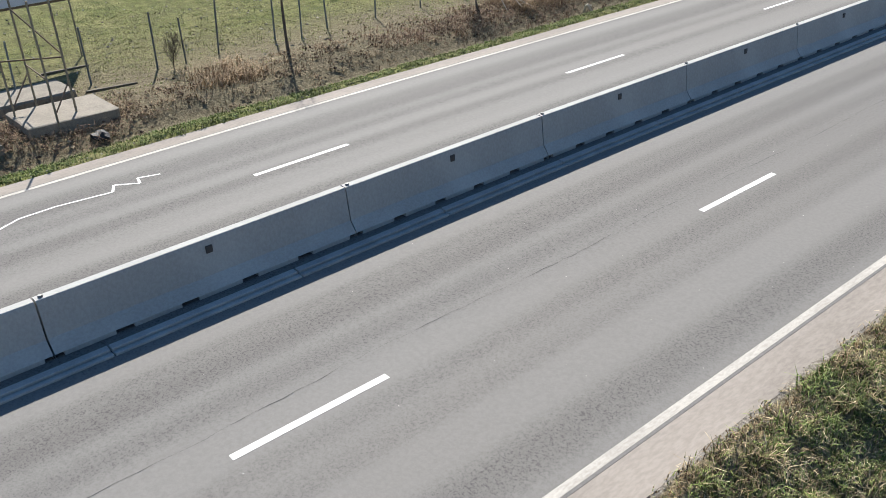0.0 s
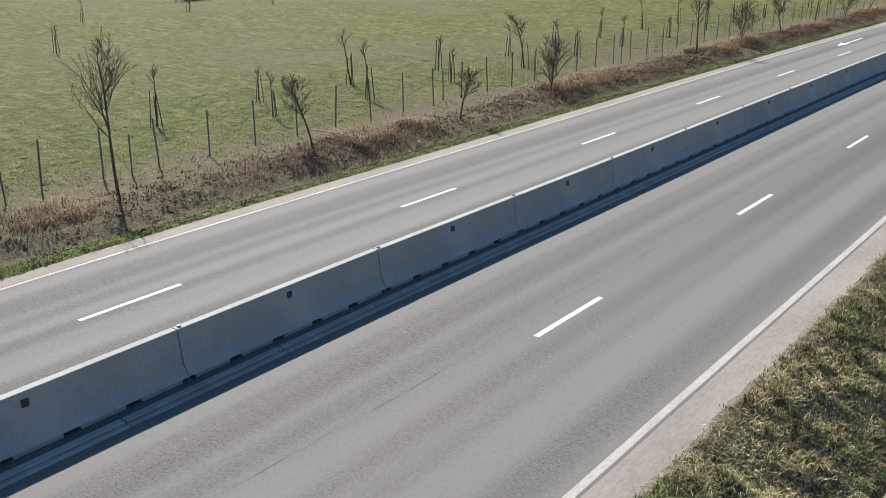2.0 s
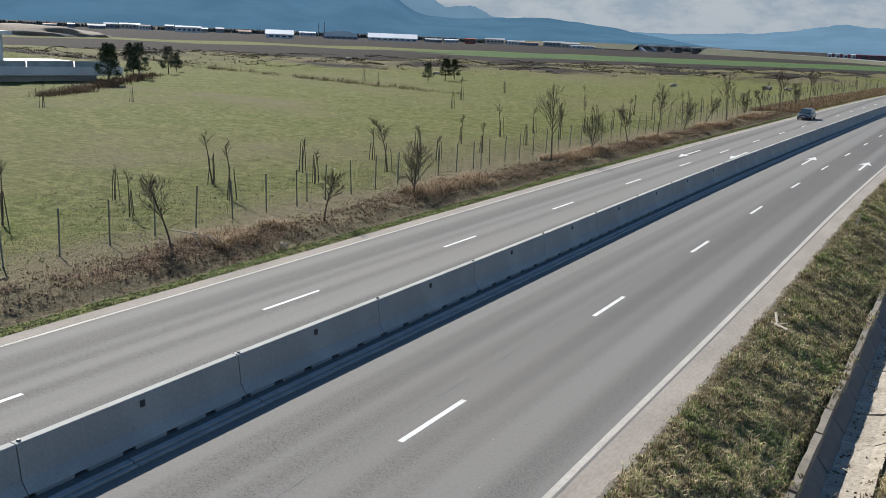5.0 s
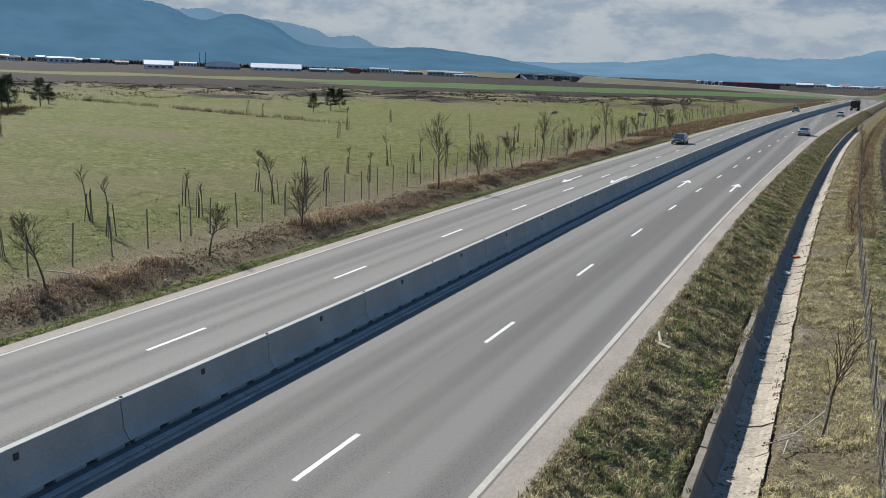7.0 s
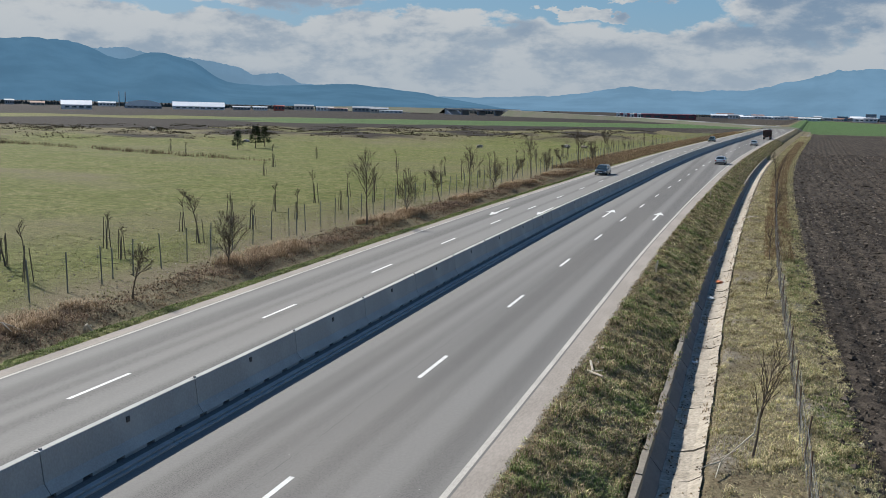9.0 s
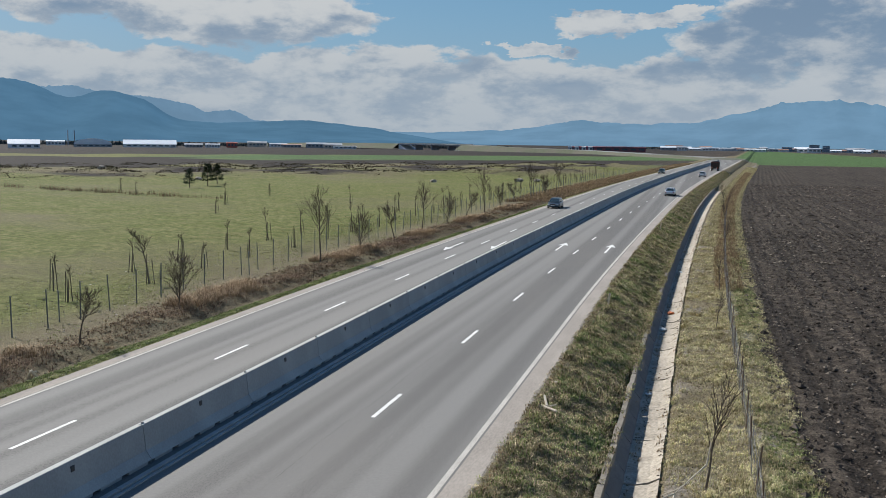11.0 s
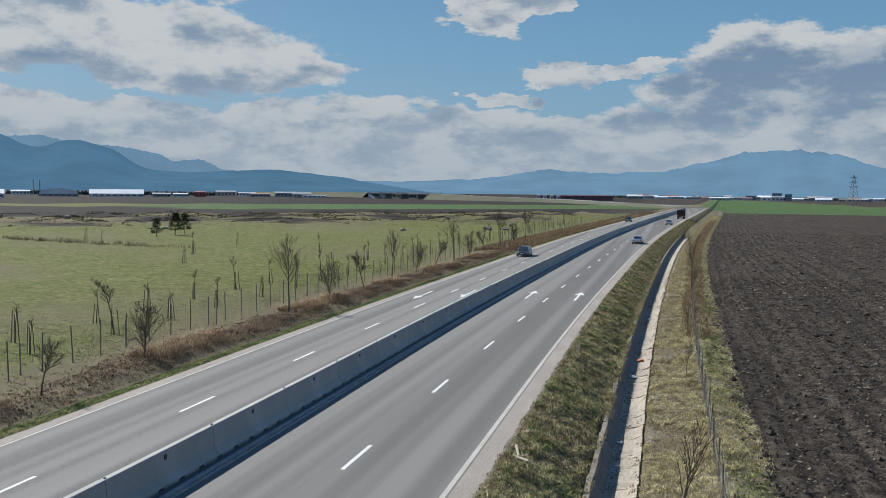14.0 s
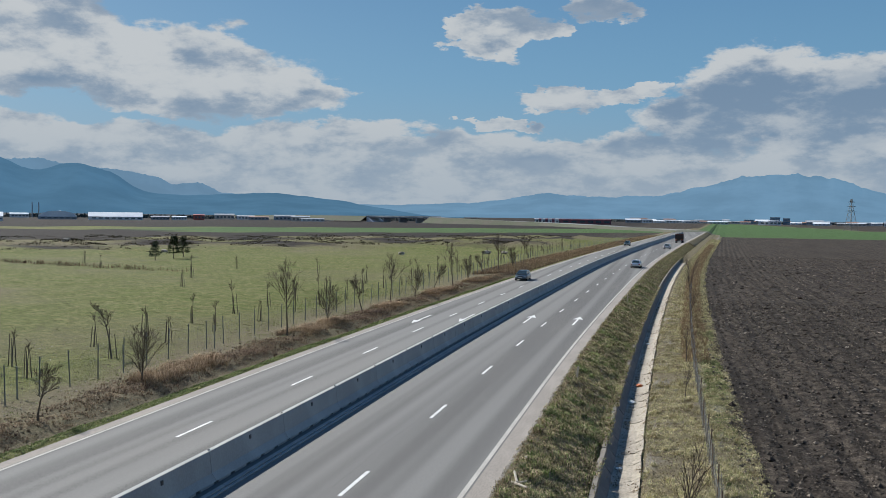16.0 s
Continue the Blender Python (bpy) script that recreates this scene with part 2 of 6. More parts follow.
DRYGRASS = islands("dead_grass", [(0.375, 0.269, 0.156), (0.250, 0.163, 0.094), (0.144, 0.100, 0.062), (0.450, 0.344, 0.219), (0.300, 0.206, 0.119), (0.200, 0.175, 0.075)])
BRAMBLE = islands("bramble", [(0.095, 0.063, 0.044), (0.165, 0.096, 0.060), (0.225, 0.142, 0.092)])
MEADOW = islands("meadow_grass", [(0.265, 0.240, 0.112), (0.165, 0.205, 0.052), (0.205, 0.248, 0.070), (0.295, 0.262, 0.136), (0.115, 0.132, 0.040)])
SOILCLOD = islands("soil_clods", [(0.034, 0.027, 0.022), (0.088, 0.072, 0.059), (0.048, 0.039, 0.032), (0.066, 0.053, 0.043), (0.230, 0.195, 0.162)])
NEEDLE = islands("pine_needles", [(0.016, 0.030, 0.014), (0.028, 0.048, 0.020), (0.040, 0.060, 0.028)])

# ---- helpers for shapes ----


def mesh_of(name, verts, faces, material=None, smooth=False):
    me = bpy.data.meshes.new(name)
    me.from_pydata([tuple(map(float, v)) for v in verts], [], faces)
    if material:
        me.materials.append(material)
    if smooth:
        me.shade_smooth()
    me.update()
    return me


def part(name, bm, material, parent=None, label="", smooth=False):
    """Links a bmesh, or a finished mesh, as one mesh object under parent."""
    if isinstance(bm, bmesh.types.BMesh):
        me = bpy.data.meshes.new(name)
        bm.to_mesh(me)
        bm.free()
        me.materials.append(material)
        if smooth:
            me.shade_smooth()
    else:
        me = bm
    ob = new(name, me)
    ob.parent = parent
    return tagged(ob, label)


def thing(name, m, label, category, group="", kind=""):
    ob = new(name)
    ob.matrix_basis = m
    ob.empty_display_size = 0.2
    return tagged(ob, label, category, group, kind)


def box(bm, x0, x1, y0, y1, z0, z1, bevel=0.0):
    vs = [bm.verts.new(p) for p in ((x0, y0, z0), (x1, y0, z0), (x1, y1, z0), (x0, y1, z0), (x0, y0, z1), (x1, y0, z1), (x1, y1, z1), (x0, y1, z1))]
    fs = [bm.faces.new([vs[i] for i in f]) for f in ((3, 2, 1, 0), (4, 5, 6, 7), (0, 1, 5, 4), (1, 2, 6, 5), (2, 3, 7, 6), (3, 0, 4, 7))]
    if bevel:
        es = list({e for f in fs for e in f.edges})
        bmesh.ops.bevel(bm, geom=es, offset=bevel, segments=1, affect="EDGES")
    return bm


def boxed(x0, x1, y0, y1, z0, z1, bevel=0.0):
    return box(bmesh.new(), x0, x1, y0, y1, z0, z1, bevel)


def rod(bm, a, b, r0, r1=None, n=6):
    """A tapered rod from a to b."""
    a, b = Vector(a), Vector(b)
    r1 = r0 if r1 is None else r1
    q = (b - a).to_track_quat("Z", "Y")
    rings = []
    for p, r in ((a, r0), (b, r1)):
        rings.append([bm.verts.new(p + q @ Vector((r * math.cos(k * math.tau / n), r * math.sin(k * math.tau / n), 0))) for k in range(n)])
    for k in range(n):
        bm.faces.new((rings[0][k], rings[0][(k + 1) % n], rings[1][(k + 1) % n], rings[1][k]))
    bm.faces.new(rings[1]), bm.faces.new(rings[0][::-1])
    return bm


def swept(profile, ys, name, material, z_of=None, closed=True):
    """A profile of (offset, height) swept along the road."""
    verts, faces, n = [], [], len(profile)
    for y in ys:
        verts += [(lat + bend(y), y, z + rise(y)) for lat, z in profile]
    for i in range(len(ys) - 1):
        for k in range(n if closed else n - 1):
            k2 = (k + 1) % n
            faces.append((i * n + k, i * n + k2, (i + 1) * n + k2, (i + 1) * n + k))
    if closed:
        faces += [tuple(range(n)), tuple(range((len(ys) - 1) * n, len(ys) * n))[::-1]]
    me = mesh_of(name, verts, faces, material)
    bmt = bmesh.new()
    bmt.from_mesh(me)
    bmesh.ops.recalc_face_normals(bmt, faces=bmt.faces)
    bmt.to_mesh(me)
    bmt.free()
    return me


# the road swings gently to the right, almost level: slopes at a few places, summed along it
RUN = np.arange(-1000, 5000, 2.0)
SWING = np.cumsum(np.interp(RUN, [-30, -5, 8, 20, 32, 45, 62, 85, 110, 140, 175, 205, 300, 470, 520], [-0.005, -0.004, -0.009, -0.008, 0.0, 0.007, 0.012, 0.018, 0.025, 0.036, 0.050, 0.055, 0.063, 0.063, 0.050])) * 2.0
CLIMB = np.cumsum(np.interp(RUN, [-34, -24, -14, -8, 80, 100, 160, 220, 300, 520, 524], [0.011, 0.011, 0.008, 0, 0, 0.003, 0.004, 0.002, 0.0015, 0.0015, 0]) * (RUN > -60)) * 2.0
CLIMB -= np.interp(0, RUN, CLIMB)
SWING -= np.interp(0, RUN, SWING)


def bend(y):
    """How far the road has swung to the right at y."""
    return float(np.interp(y, RUN, SWING))


def rise(y):
    """How far the road has climbed at y."""
    return float(np.interp(y, RUN, CLIMB))


# ---- the lie of the land ----
LEFT = [(-60, -0.8), (-30, -0.8), (-22.5, -0.7), (-20, -0.5), (-18.2, -0.34), (-17.0, -0.36), (-16.2, -0.62), (-15.7, -0.68), (-15.2, -0.42), (-14.2, -0.22), (-13.95, -0.20), (-13.7, -0.31), (-13.3, -0.40)]
RIGHT = [(4.2, -0.25), (4.5, -0.09), (4.75, -0.018), (5.0, 0.0), (5.4, -0.10), (6.4, -0.52), (7.5, -1.06), (7.65, -1.35), (7.95, -2.25), (9.35, -2.25), (9.5, -1.55), (9.85, -1.36), (12.4, -1.2), (14, -1.3), (16, -1.45), (60, -1.45)]
PROFILE = LEFT + RIGHT


def smooth01(v):
    v = np.clip(v, 0, 1)
    return v * v * (3 - 2 * v)


def wob(x, y, s, seed=0.0):
    """Cheap rolling noise from a few waves, about -1 to 1."""
    return (np.sin(x * s * 1.3 + 1.7 * np.sin(y * s * 0.7 + seed) + seed) + np.sin(y * s * 1.1 + 1.3 * np.sin(x * s * 0.9 - seed) + 2.1 * seed)) * 0.5


def land(lat, y):
    """Height of the ground at an offset from the road and a place along it (arrays)."""
    lat, y = np.asarray(lat, float), np.asarray(y, float)
    z = np.interp(lat, [p[0] for p in PROFILE], [p[1] for p in PROFILE])
    off = (lat < -13.8) | (lat > 10)
    z = z + np.where(off, 0.05 * wob(lat, y, 0.35) + 0.03 * wob(lat, y, 1.1, 2.0), 0)
    z = z + np.where((lat > 5.2) & (lat < 7.3), 0.06 * wob(lat, y, 1.6, 1.0) + 0.05 * wob(lat, y, 4.2, 2.0), 0)
    z = z + np.where((lat > 4.4) & (lat < 5.2), 0.022 * wob(lat, y, 1.7, 3.0) + 0.014 * wob(lat, y, 5.3, 1.0), 0)
    bank = np.exp(-((lat + 18.0) / 1.5) ** 2)
    z = z + bank * (0.14 * wob(lat, y, 0.8, 4.0))
    # waste ground with heaps, beyond the meadow
    waste = smooth01((y - lat - 285) / 20) * smooth01((450 - y + lat) / 20) * smooth01((-30 - lat) / 15)
    z = z + waste * (0.9 + 0.8 * wob(lat, y, 0.16, 3) + 0.5 * wob(lat, y, 0.5, 5))
    # the road's embankment, and the end of the ditch where it begins
    fill = smooth01((y - 190) / 30) * smooth01((lat - 7.25) / 0.4) * smooth01((10.25 - lat) / 0.4)
    z = z * (1 - fill) - 1.2 * fill
    z = z + np.interp(y, RUN, CLIMB) * smooth01((lat + 27) / 12.5) * smooth01((17 - lat) / 11.5) * smooth01((620 - y) / 60)
    # furrows
    pl = smooth01((lat - 14.2) / 0.8) * smooth01((480 - y) / 20)
    z = z + pl * np.where(lat < 90, 0.045 * np.sin(lat * 4.6 + 0.05 * y + 0.4 * np.sin(y * 0.2)) + 0.02 * np.sin(lat * 1.53 + 1.0) + 0.085 * (np.modf(np.abs(np.sin(lat * 127.1 + y * 311.7) * 4375.85))[0] - 0.5), 0)
    return z


def steps(*runs):
    out = []
    for a, b, n in runs:
        out += list(np.linspace(a, b, n, endpoint=False))
    return np.array(out)


def grow(a, b, n):
    return a * (b / a) ** (np.arange(n + 1) / n)


def build_ground():
    lat = np.concatenate([-grow(60, 4700, 26)[::-1], steps((-57, -36, 10), (-36, -13.3, 64), (-13.3, 4.2, 6), (4.2, 10.5, 32), (10.5, 30, 90), (30, 60, 50)), grow(60, 4700, 28)])
    ys = np.concatenate([-grow(60, 900, 10)[::-1], steps((-45, -30, 6), (-30, 60, 200), (60, 140, 90), (140, 300, 60), (300, 600, 50)), grow(600, 4800, 36)])
    L, Y = np.meshgrid(lat, ys)
    sway = np.array([bend(v) for v in ys])[:, None] * (1 - smooth01((np.abs(L) - 80) / 300))
    Z = land(L, Y)
    nx, ny = len(lat), len(ys)
    verts = np.stack([L + sway, Y, Z], -1).reshape(-1, 3)
    idx = np.arange(nx * ny).reshape(ny, nx)
    faces = np.stack([idx[:-1, :-1], idx[:-1, 1:], idx[1:, 1:], idx[1:, :-1]], -1).reshape(-1, 4)
    me = bpy.data.meshes.new("ground")
    me.from_pydata(verts.tolist(), [], faces.tolist())
    me.shade_smooth()
    d = Y + 0.15 * L
    left = L < -5
    lush = np.where(left, smooth01((-19.5 - L) / 9) * (0.66 + 0.22 * wob(L, Y, 0.07, 1)) + 0.12, 0.0)
    lush += np.where((L > 5) & (L < 7.65), 0.16 + 0.25 * wob(L, Y, 0.5, 2), 0)
    lush += np.where((L > 12.6) & (L < 14.4), 0.45 + 0.3 * wob(L, Y, 0.12, 2), 0)
    lush += np.where((L > -15.4) & (L < -13.95), 0.7, 0)
    lush += np.exp(-((d - 72) / 9) ** 2) * smooth01((-60 - L) / 30) * 0.5
    bare = np.where((L > 4.0) & (L < 4.95), 0.75, 0) + np.where((L > -14.0) & (L < -13.2), 1.0, 0)
    bare = bare + np.where((L > 9.55) & (L < 13.9), 0.34 + 0.22 * wob(L, Y, 0.9, 4), 0) + np.where((L > 5.1) & (L < 7.55), 0.22 + 0.2 * wob(L, Y, 0.8, 7), 0)
    bare = bare + np.where((L > -24) & (L < -19.5), 0.04 + 0.2 * wob(L, Y, 0.7, 9), 0)
    bare = bare + np.where((L > 14) & (L < 40) & (np.abs(Y - 212) < 3.0), 0.7, 0) + np.where((L > 12.3) & (L < 12.9) & (Y > 30), 0.3, 0)
    edge = 14.0 + 0.45 * wob(L * 0, Y, 0.35, 2) + 0.25 * wob(L * 0, Y, 1.4, 5)
    plough = np.where(L > 13.2, smooth01((L - edge + 0.3) / 0.9), 0) * (Y < 508)
    # fields beyond the waste ground: dark plough, then a strip of young corn
    slope = Y - L
    farf = (L < -22) & (slope > 455)
    plough = np.where(farf & (slope < 610), 1.0, plough)
    ahead = L > 10 - 0.64 * (Y + 28)
    crop = np.where(farf & (slope >= 610) & (slope < 812) & ahead, 1.0, 0.0)
    plough = np.where(farf & (slope >= 610) & (slope < 700) & ~ahead, 1.0, plough)
    crop = np.where((L > np.where(Y > 540, -2, 13)) & (Y >= 508) & (Y < 1420 - 7 * (L - 75)), 1.0, crop)
    plough = np.where((slope > 812) & left | ((L > 13) & (Y >= 1420 - 7 * (L - 75))), 0.75, plough)
    waste = smooth01((slope - 285) / 20) * smooth01((455 - slope) / 20) * smooth01((-30 - L) / 15)
    lush = lush - waste * 0.35 - np.exp(-((d - 52 - 6 * wob(L, Y, 0.05, 1)) / 5) ** 2) * smooth01((-40 - L) / 20) * 0.35
    plough = np.clip(plough + waste * (0.47 + 0.30 * wob(L, Y, 0.11, 3)), 0, 1)
    att = me.color_attributes.new("cover", "FLOAT_COLOR", "POINT")
    att.data.foreach_set("color", np.stack([np.clip(lush, 0, 1), np.clip(bare, 0, 1), np.clip(plough, 0, 1), np.clip(crop, 0, 1)], -1).reshape(-1).astype(np.float32))
    me.materials.append(GROUND)
    tagged(part("ground", me, GROUND), "flat plain of meadow, dry verge and ploughed soil", "ground", kind="structure")


build_ground()


def at_ground(lat, y):
    return Vector((lat + bend(y) * (1 if abs(lat) < 80 else 0), y, float(land(lat, y))))


# ---- road ----
def road_z(lat):
    return 0.0 if lat > -5.5 else -0.13 * (-5.5 - lat) / 4.0 if lat > -9.5 else -0.13 - 0.02 * (-9.5 - lat)


ROAD_YS = list(np.concatenate([[-200, -100, -60], np.arange(-52, 40, 4), np.arange(40, 524, 6)]))
lats = [-13.32, -11, -9.5, -7.5, -5.5, 0, 4.03]
road = tagged(part("road", swept([(l, road_z(l)) for l in lats] + [(4.06, -0.3), (-13.35, -0.5)], ROAD_YS, "road", ASPHALT), ASPHALT),
              "grey worn asphalt dual carriageway with two lanes each way", "road", kind="structure")


def marking(name, lat0, lat1, y0, y1, label=""):
    ys = [y0, (y0 + y1) / 2, y1] if y1 - y0 < 10 else [v for v in np.linspace(y0, y1, int((y1 - y0) / 4) + 2)]
    verts, faces = [], []
    for y in ys:
        for l in (lat0, lat1):
            verts.append((l + bend(y), y, road_z(l) + 0.004 + rise(y)))
    faces = [(2 * i, 2 * i + 1, 2 * i + 3, 2 * i + 2) for i in range(len(ys) - 1)]
    return part(name, mesh_of(name, verts, faces, PAINT), PAINT, road, label)


for k in range(-4, 42):
    marking("lane_dash", -0.075, 0.075, 12 * k, 12 * k + 3)
    marking("lane_dash", -9.575, -9.425, 12 * k - 6.1, 12 * k - 3.1)
DUST = surf("dusty_shoulder", (0.31, 0.268, 0.228), (0.245, 0.212, 0.18), 0.8, 16, 0.2, 0.95, stretch=(1, 0.3, 1))
EDGE = surf("dirty_edge_paint", (0.45, 0.415, 0.365), (0.34, 0.31, 0.27), 1.8, 25, 0.25, 0.8, stretch=(1, 0.3, 1))
for name_, prof in (("shoulder", [(4.032, -0.004), (4.78, -0.02), (4.9, -0.3), (4.05, -0.3)]), ("shoulder", [(-13.322, -0.210), (-13.86, -0.19), (-14.0, -0.5), (-13.34, -0.5)])):
    tagged(part(name_, swept(prof, ROAD_YS, name_, DUST), DUST), "dusty beige paved shoulder beside the edge line", "shoulder", kind="structure")
marking("edge_line", 3.80, 3.97, -200, 516, "continuous white edge line").data.materials[0] = EDGE
marking("edge_line", -13.27, -13.13, -200, 516, "continuous white edge line").data.materials[0] = EDGE


def arrow(lat, y, flip=1, side=0):
    """A lane arrow on the road: shaft and head, pointing along the way of travel."""
    s = 1.0
    pts = [(-0.09, 0), (0.09, 0), (0.09, 4.4), (0.48, 4.2), (0.0 + side * 0.25, 6.6), (-0.48, 4.2), (-0.09, 4.4)]
    verts = [(lat + flip * px_ + bend(y), y + flip * py_ * s, road_z(lat) + 0.006 + rise(y)) for px_, py_ in pts]
    part("lane_arrow", mesh_of("lane_arrow", verts, [(0, 1, 2, 6), (2, 3, 4), (6, 4, 5), (2, 4, 6)], PAINT), PAINT, road, "white painted lane arrow")


for la, yy, fl in ((-1.85, 50, 1), (2.45, 50, 1), (-11.5, 54.5, -1), (-7.6, 56, -1)):
    arrow(la, yy, fl)
ZIG = [(-11.0, -24.2), (-11.35, -23.5), (-11.4, -22.6), (-11.3, -21.9), (-11.2, -21.2), (-11.62, -21.0), (-11.22, -20.45), (-11.62, -20.35), (-11.42, -19.8)]
verts, faces = [], []
for (xa, ya), (xb, yb) in zip(ZIG, ZIG[1:]):
    n = Vector((yb - ya, xa - xb)).normalized() * 0.035
    i = len(verts)
    verts += [(xa - n.x, ya - n.y, road_z(xa) + 0.006 + rise(ya)), (xa + n.x, ya + n.y, road_z(xa) + 0.006 + rise(ya)), (xb + n.x, yb + n.y, road_z(xb) + 0.006 + rise(yb)), (xb - n.x, yb - n.y, road_z(xb) + 0.006 + rise(yb))]
    faces.append((i, i + 1, i + 2, i + 3))
part("paint_scrawl", mesh_of("paint_scrawl", verts, faces, PAINT), PAINT, road, "zigzag trail of spilt white paint")
# a thin crack along the seam of the paving
SEAM = surf("crack", (0.03, 0.03, 0.03), None, 3, 40, 0.2, 0.9, bump=0)
rng = random.Random(5)
verts, faces = [], []
yy, pts = -30.0, []
while yy < 12:
    pts.append((-0.62 + 0.05 * math.sin(yy * 0.7) + rng.uniform(-0.025, 0.025), yy))
    yy += rng.uniform(0.15, 0.4)
for i, (a, b) in enumerate(pts):
    w = rng.uniform(0.0005, 0.007) * (0.4 + 0.6 * math.sin(b * 0.9) ** 2)
    verts += [(a - w, b, 0.004 + rise(b)), (a + w, b, 0.004 + rise(b))]
    if i:
        faces.append((2 * i - 2, 2 * i - 1, 2 * i + 1, 2 * i))
part("crack", mesh_of("crack", verts, faces, SEAM), SEAM, road, "thin dark crack in the asphalt")

# ---- central barrier: precast elements with drain openings at the foot ----
PITCH, JOINT0 = 6.15, -12.2
BX = -4.93       # middle of the barrier


def barrier_element():
    prof = [(0.37, 0.0), (0.37, 0.09), (0.19, 0.34), (0.105, 1.085), (0.09, 1.10), (-0.09, 1.10), (-0.105, 1.085), (-0.19, 0.34), (-0.37, 0.09), (-0.37, 0.0)]
    half, notch = PITCH / 2 - 0.012, 0.17
    step = PITCH / 5
    ys = sorted(set([-half, half] + [v for k in (-2.5, -1.5, -0.5, 0.5, 1.5, 2.5) for v in (k * step - notch, k * step + notch) if -half < v < half]))
    bm = bmesh.new()
    rings = []
    for y in ys:
        rings.append([bm.verts.new((x, y, z)) for x, z in prof])
    n = len(prof)

    def is_gap(a, b):
        mid = (a + b) / 2
        return any(abs(mid - k * step) < notch * 0.99 for k in (-2.5, -1.5, -0.5, 0.5, 1.5, 2.5)) or abs(mid) > half - notch * 0.6
    for i in range(len(ys) - 1):
        gap = is_gap(ys[i], ys[i + 1])
        for k in range(n - 1):
            if gap and k in (0, n - 2):
                continue
            bm.faces.new((rings[i][k], rings[i + 1][k], rings[i + 1][k + 1], rings[i][k + 1]))
        if gap:      # the roof and ends of the opening
            bm.faces.new((rings[i][1], rings[i + 1][1], rings[i + 1][n - 2], rings[i][n - 2]))
        else:
            bm.faces.new((rings[i][0], rings[i][n - 1], rings[i + 1][n - 1], rings[i + 1][0]))
    for i, y in enumerate(ys):
        if 0 < i < len(ys) - 1:
            bm.faces.new((rings[i][0], rings[i][1], rings[i][n - 2], rings[i][n - 1]))
    bm.faces.new(rings[0]), bm.faces.new(rings[-1][::-1])
    bmesh.ops.recalc_face_normals(bm, faces=bm.faces)
    me = bpy.data.meshes.new("concrete_barrier")
    bm.to_mesh(me)
    bm.free()
    me.materials.append(CONCRETE)
    return me


DARKPLASTIC = surf("dark_reflector_bracket", (0.045, 0.042, 0.042), None, 5, 60, 0.2, 0.5)
element = tagged(new("concrete_barrier", barrier_element()), "precast grey concrete median barrier element with drain openings", "barrier", "median barrier")
REFL = boxed(0.10, 0.155, -0.07, 0.07, 0.80, 0.96, 0.012)
part("reflector", REFL, DARKPLASTIC, element, "small dark reflector bracket")
pin = bmesh.new()
rod(pin, (0, -PITCH / 2 + 0.12, 1.09), (0, -PITCH / 2 + 0.12, 1.14), 0.05, 0.04, 8)
part("coupling", pin, STEEL, element, "steel coupling cap")


def along(lat, y, z=0.0):
    """Pose of a thing beside the road, turned with it."""
    turn = math.atan2(bend(y + 1) - bend(y - 1), 2)
    return Matrix.Translation((lat + bend(y), y, z + rise(y))) @ Matrix.Rotation(-turn, 4, "Z") @ Matrix.Rotation(math.atan2(rise(y + 1) - rise(y - 1), 2), 4, "X")


first = JOINT0 - 3.5 * PITCH
element.matrix_basis = along(BX, first - 0.55, -0.004)
for k in range(1, 80):
    if k == 2:       # one element is longer than the rest
        copy_thing(element, along(BX, first + k * PITCH - 0.27, -0.004) @ Matrix.Scale(1.088, 4, (0, 1, 0)))
    else:
        copy_thing(element, along(BX, first + k * PITCH - (0.55 if k < 2 else 0), -0.004))

# slotted drain kerb at the foot of the barrier
kerb = thing("drainage_kerb", Matrix(), "low precast concrete drain kerb along the barrier", "kerb", kind="structure")
bm = bmesh.new()
box(bm, -0.20, -0.02, -1.985, 1.985, -0.1, 0.075, 0.012)
box(bm, 0.05, 0.15, -1.985, 1.985, -0.1, 0.045, 0.012)
box(bm, -0.02, 0.05, -1.985, 1.985, -0.1, 0.012)
kme = part("kerb_stone", bm, KERB, kerb)
kme.matrix_basis = along(-4.02, -38.2)
for k in range(1, 122):
    o = new("kerb_stone", kme.data)
    o.parent = kerb
    o.matrix_basis = along(-4.02, -38.2 + 4.0 * k)

# ---- ditch beside the road: coping, wall and broken floor slabs ----
ditch = thing("drainage_ditch", Matrix(), "concrete-lined drainage ditch with dusty broken floor slabs", "ditch", kind="structure")


def ditch_piece(name, prof, length, material, label=""):
    """A piece of the lining, 'length' long, with chipped edges."""
    bm = bmesh.new()
    rings = [[bm.verts.new((x, y, z)) for x, z in prof] for y in (-length / 2, -length / 6, length / 6, length / 2)]
    n = len(prof)
    for a, b in zip(rings, rings[1:]):
        for k in range(n):
            bm.faces.new((a[k], b[k], b[(k + 1) % n], a[(k + 1) % n]))
    bm.faces.new(rings[0][::-1]), bm.faces.new(rings[-1])
    r = random.Random(len(name) * 7 + int(length * 10))
    for v in bm.verts:
        v.co += Vector((r.uniform(-1, 1), 0, r.uniform(-1, 1))) * 0.018
    bmesh.ops.recalc_face_normals(bm, faces=bm.faces)
    me = bpy.data.meshes.new(name)
    bm.to_mesh(me)
    bm.free()
    me.materials.append(material)
    return me


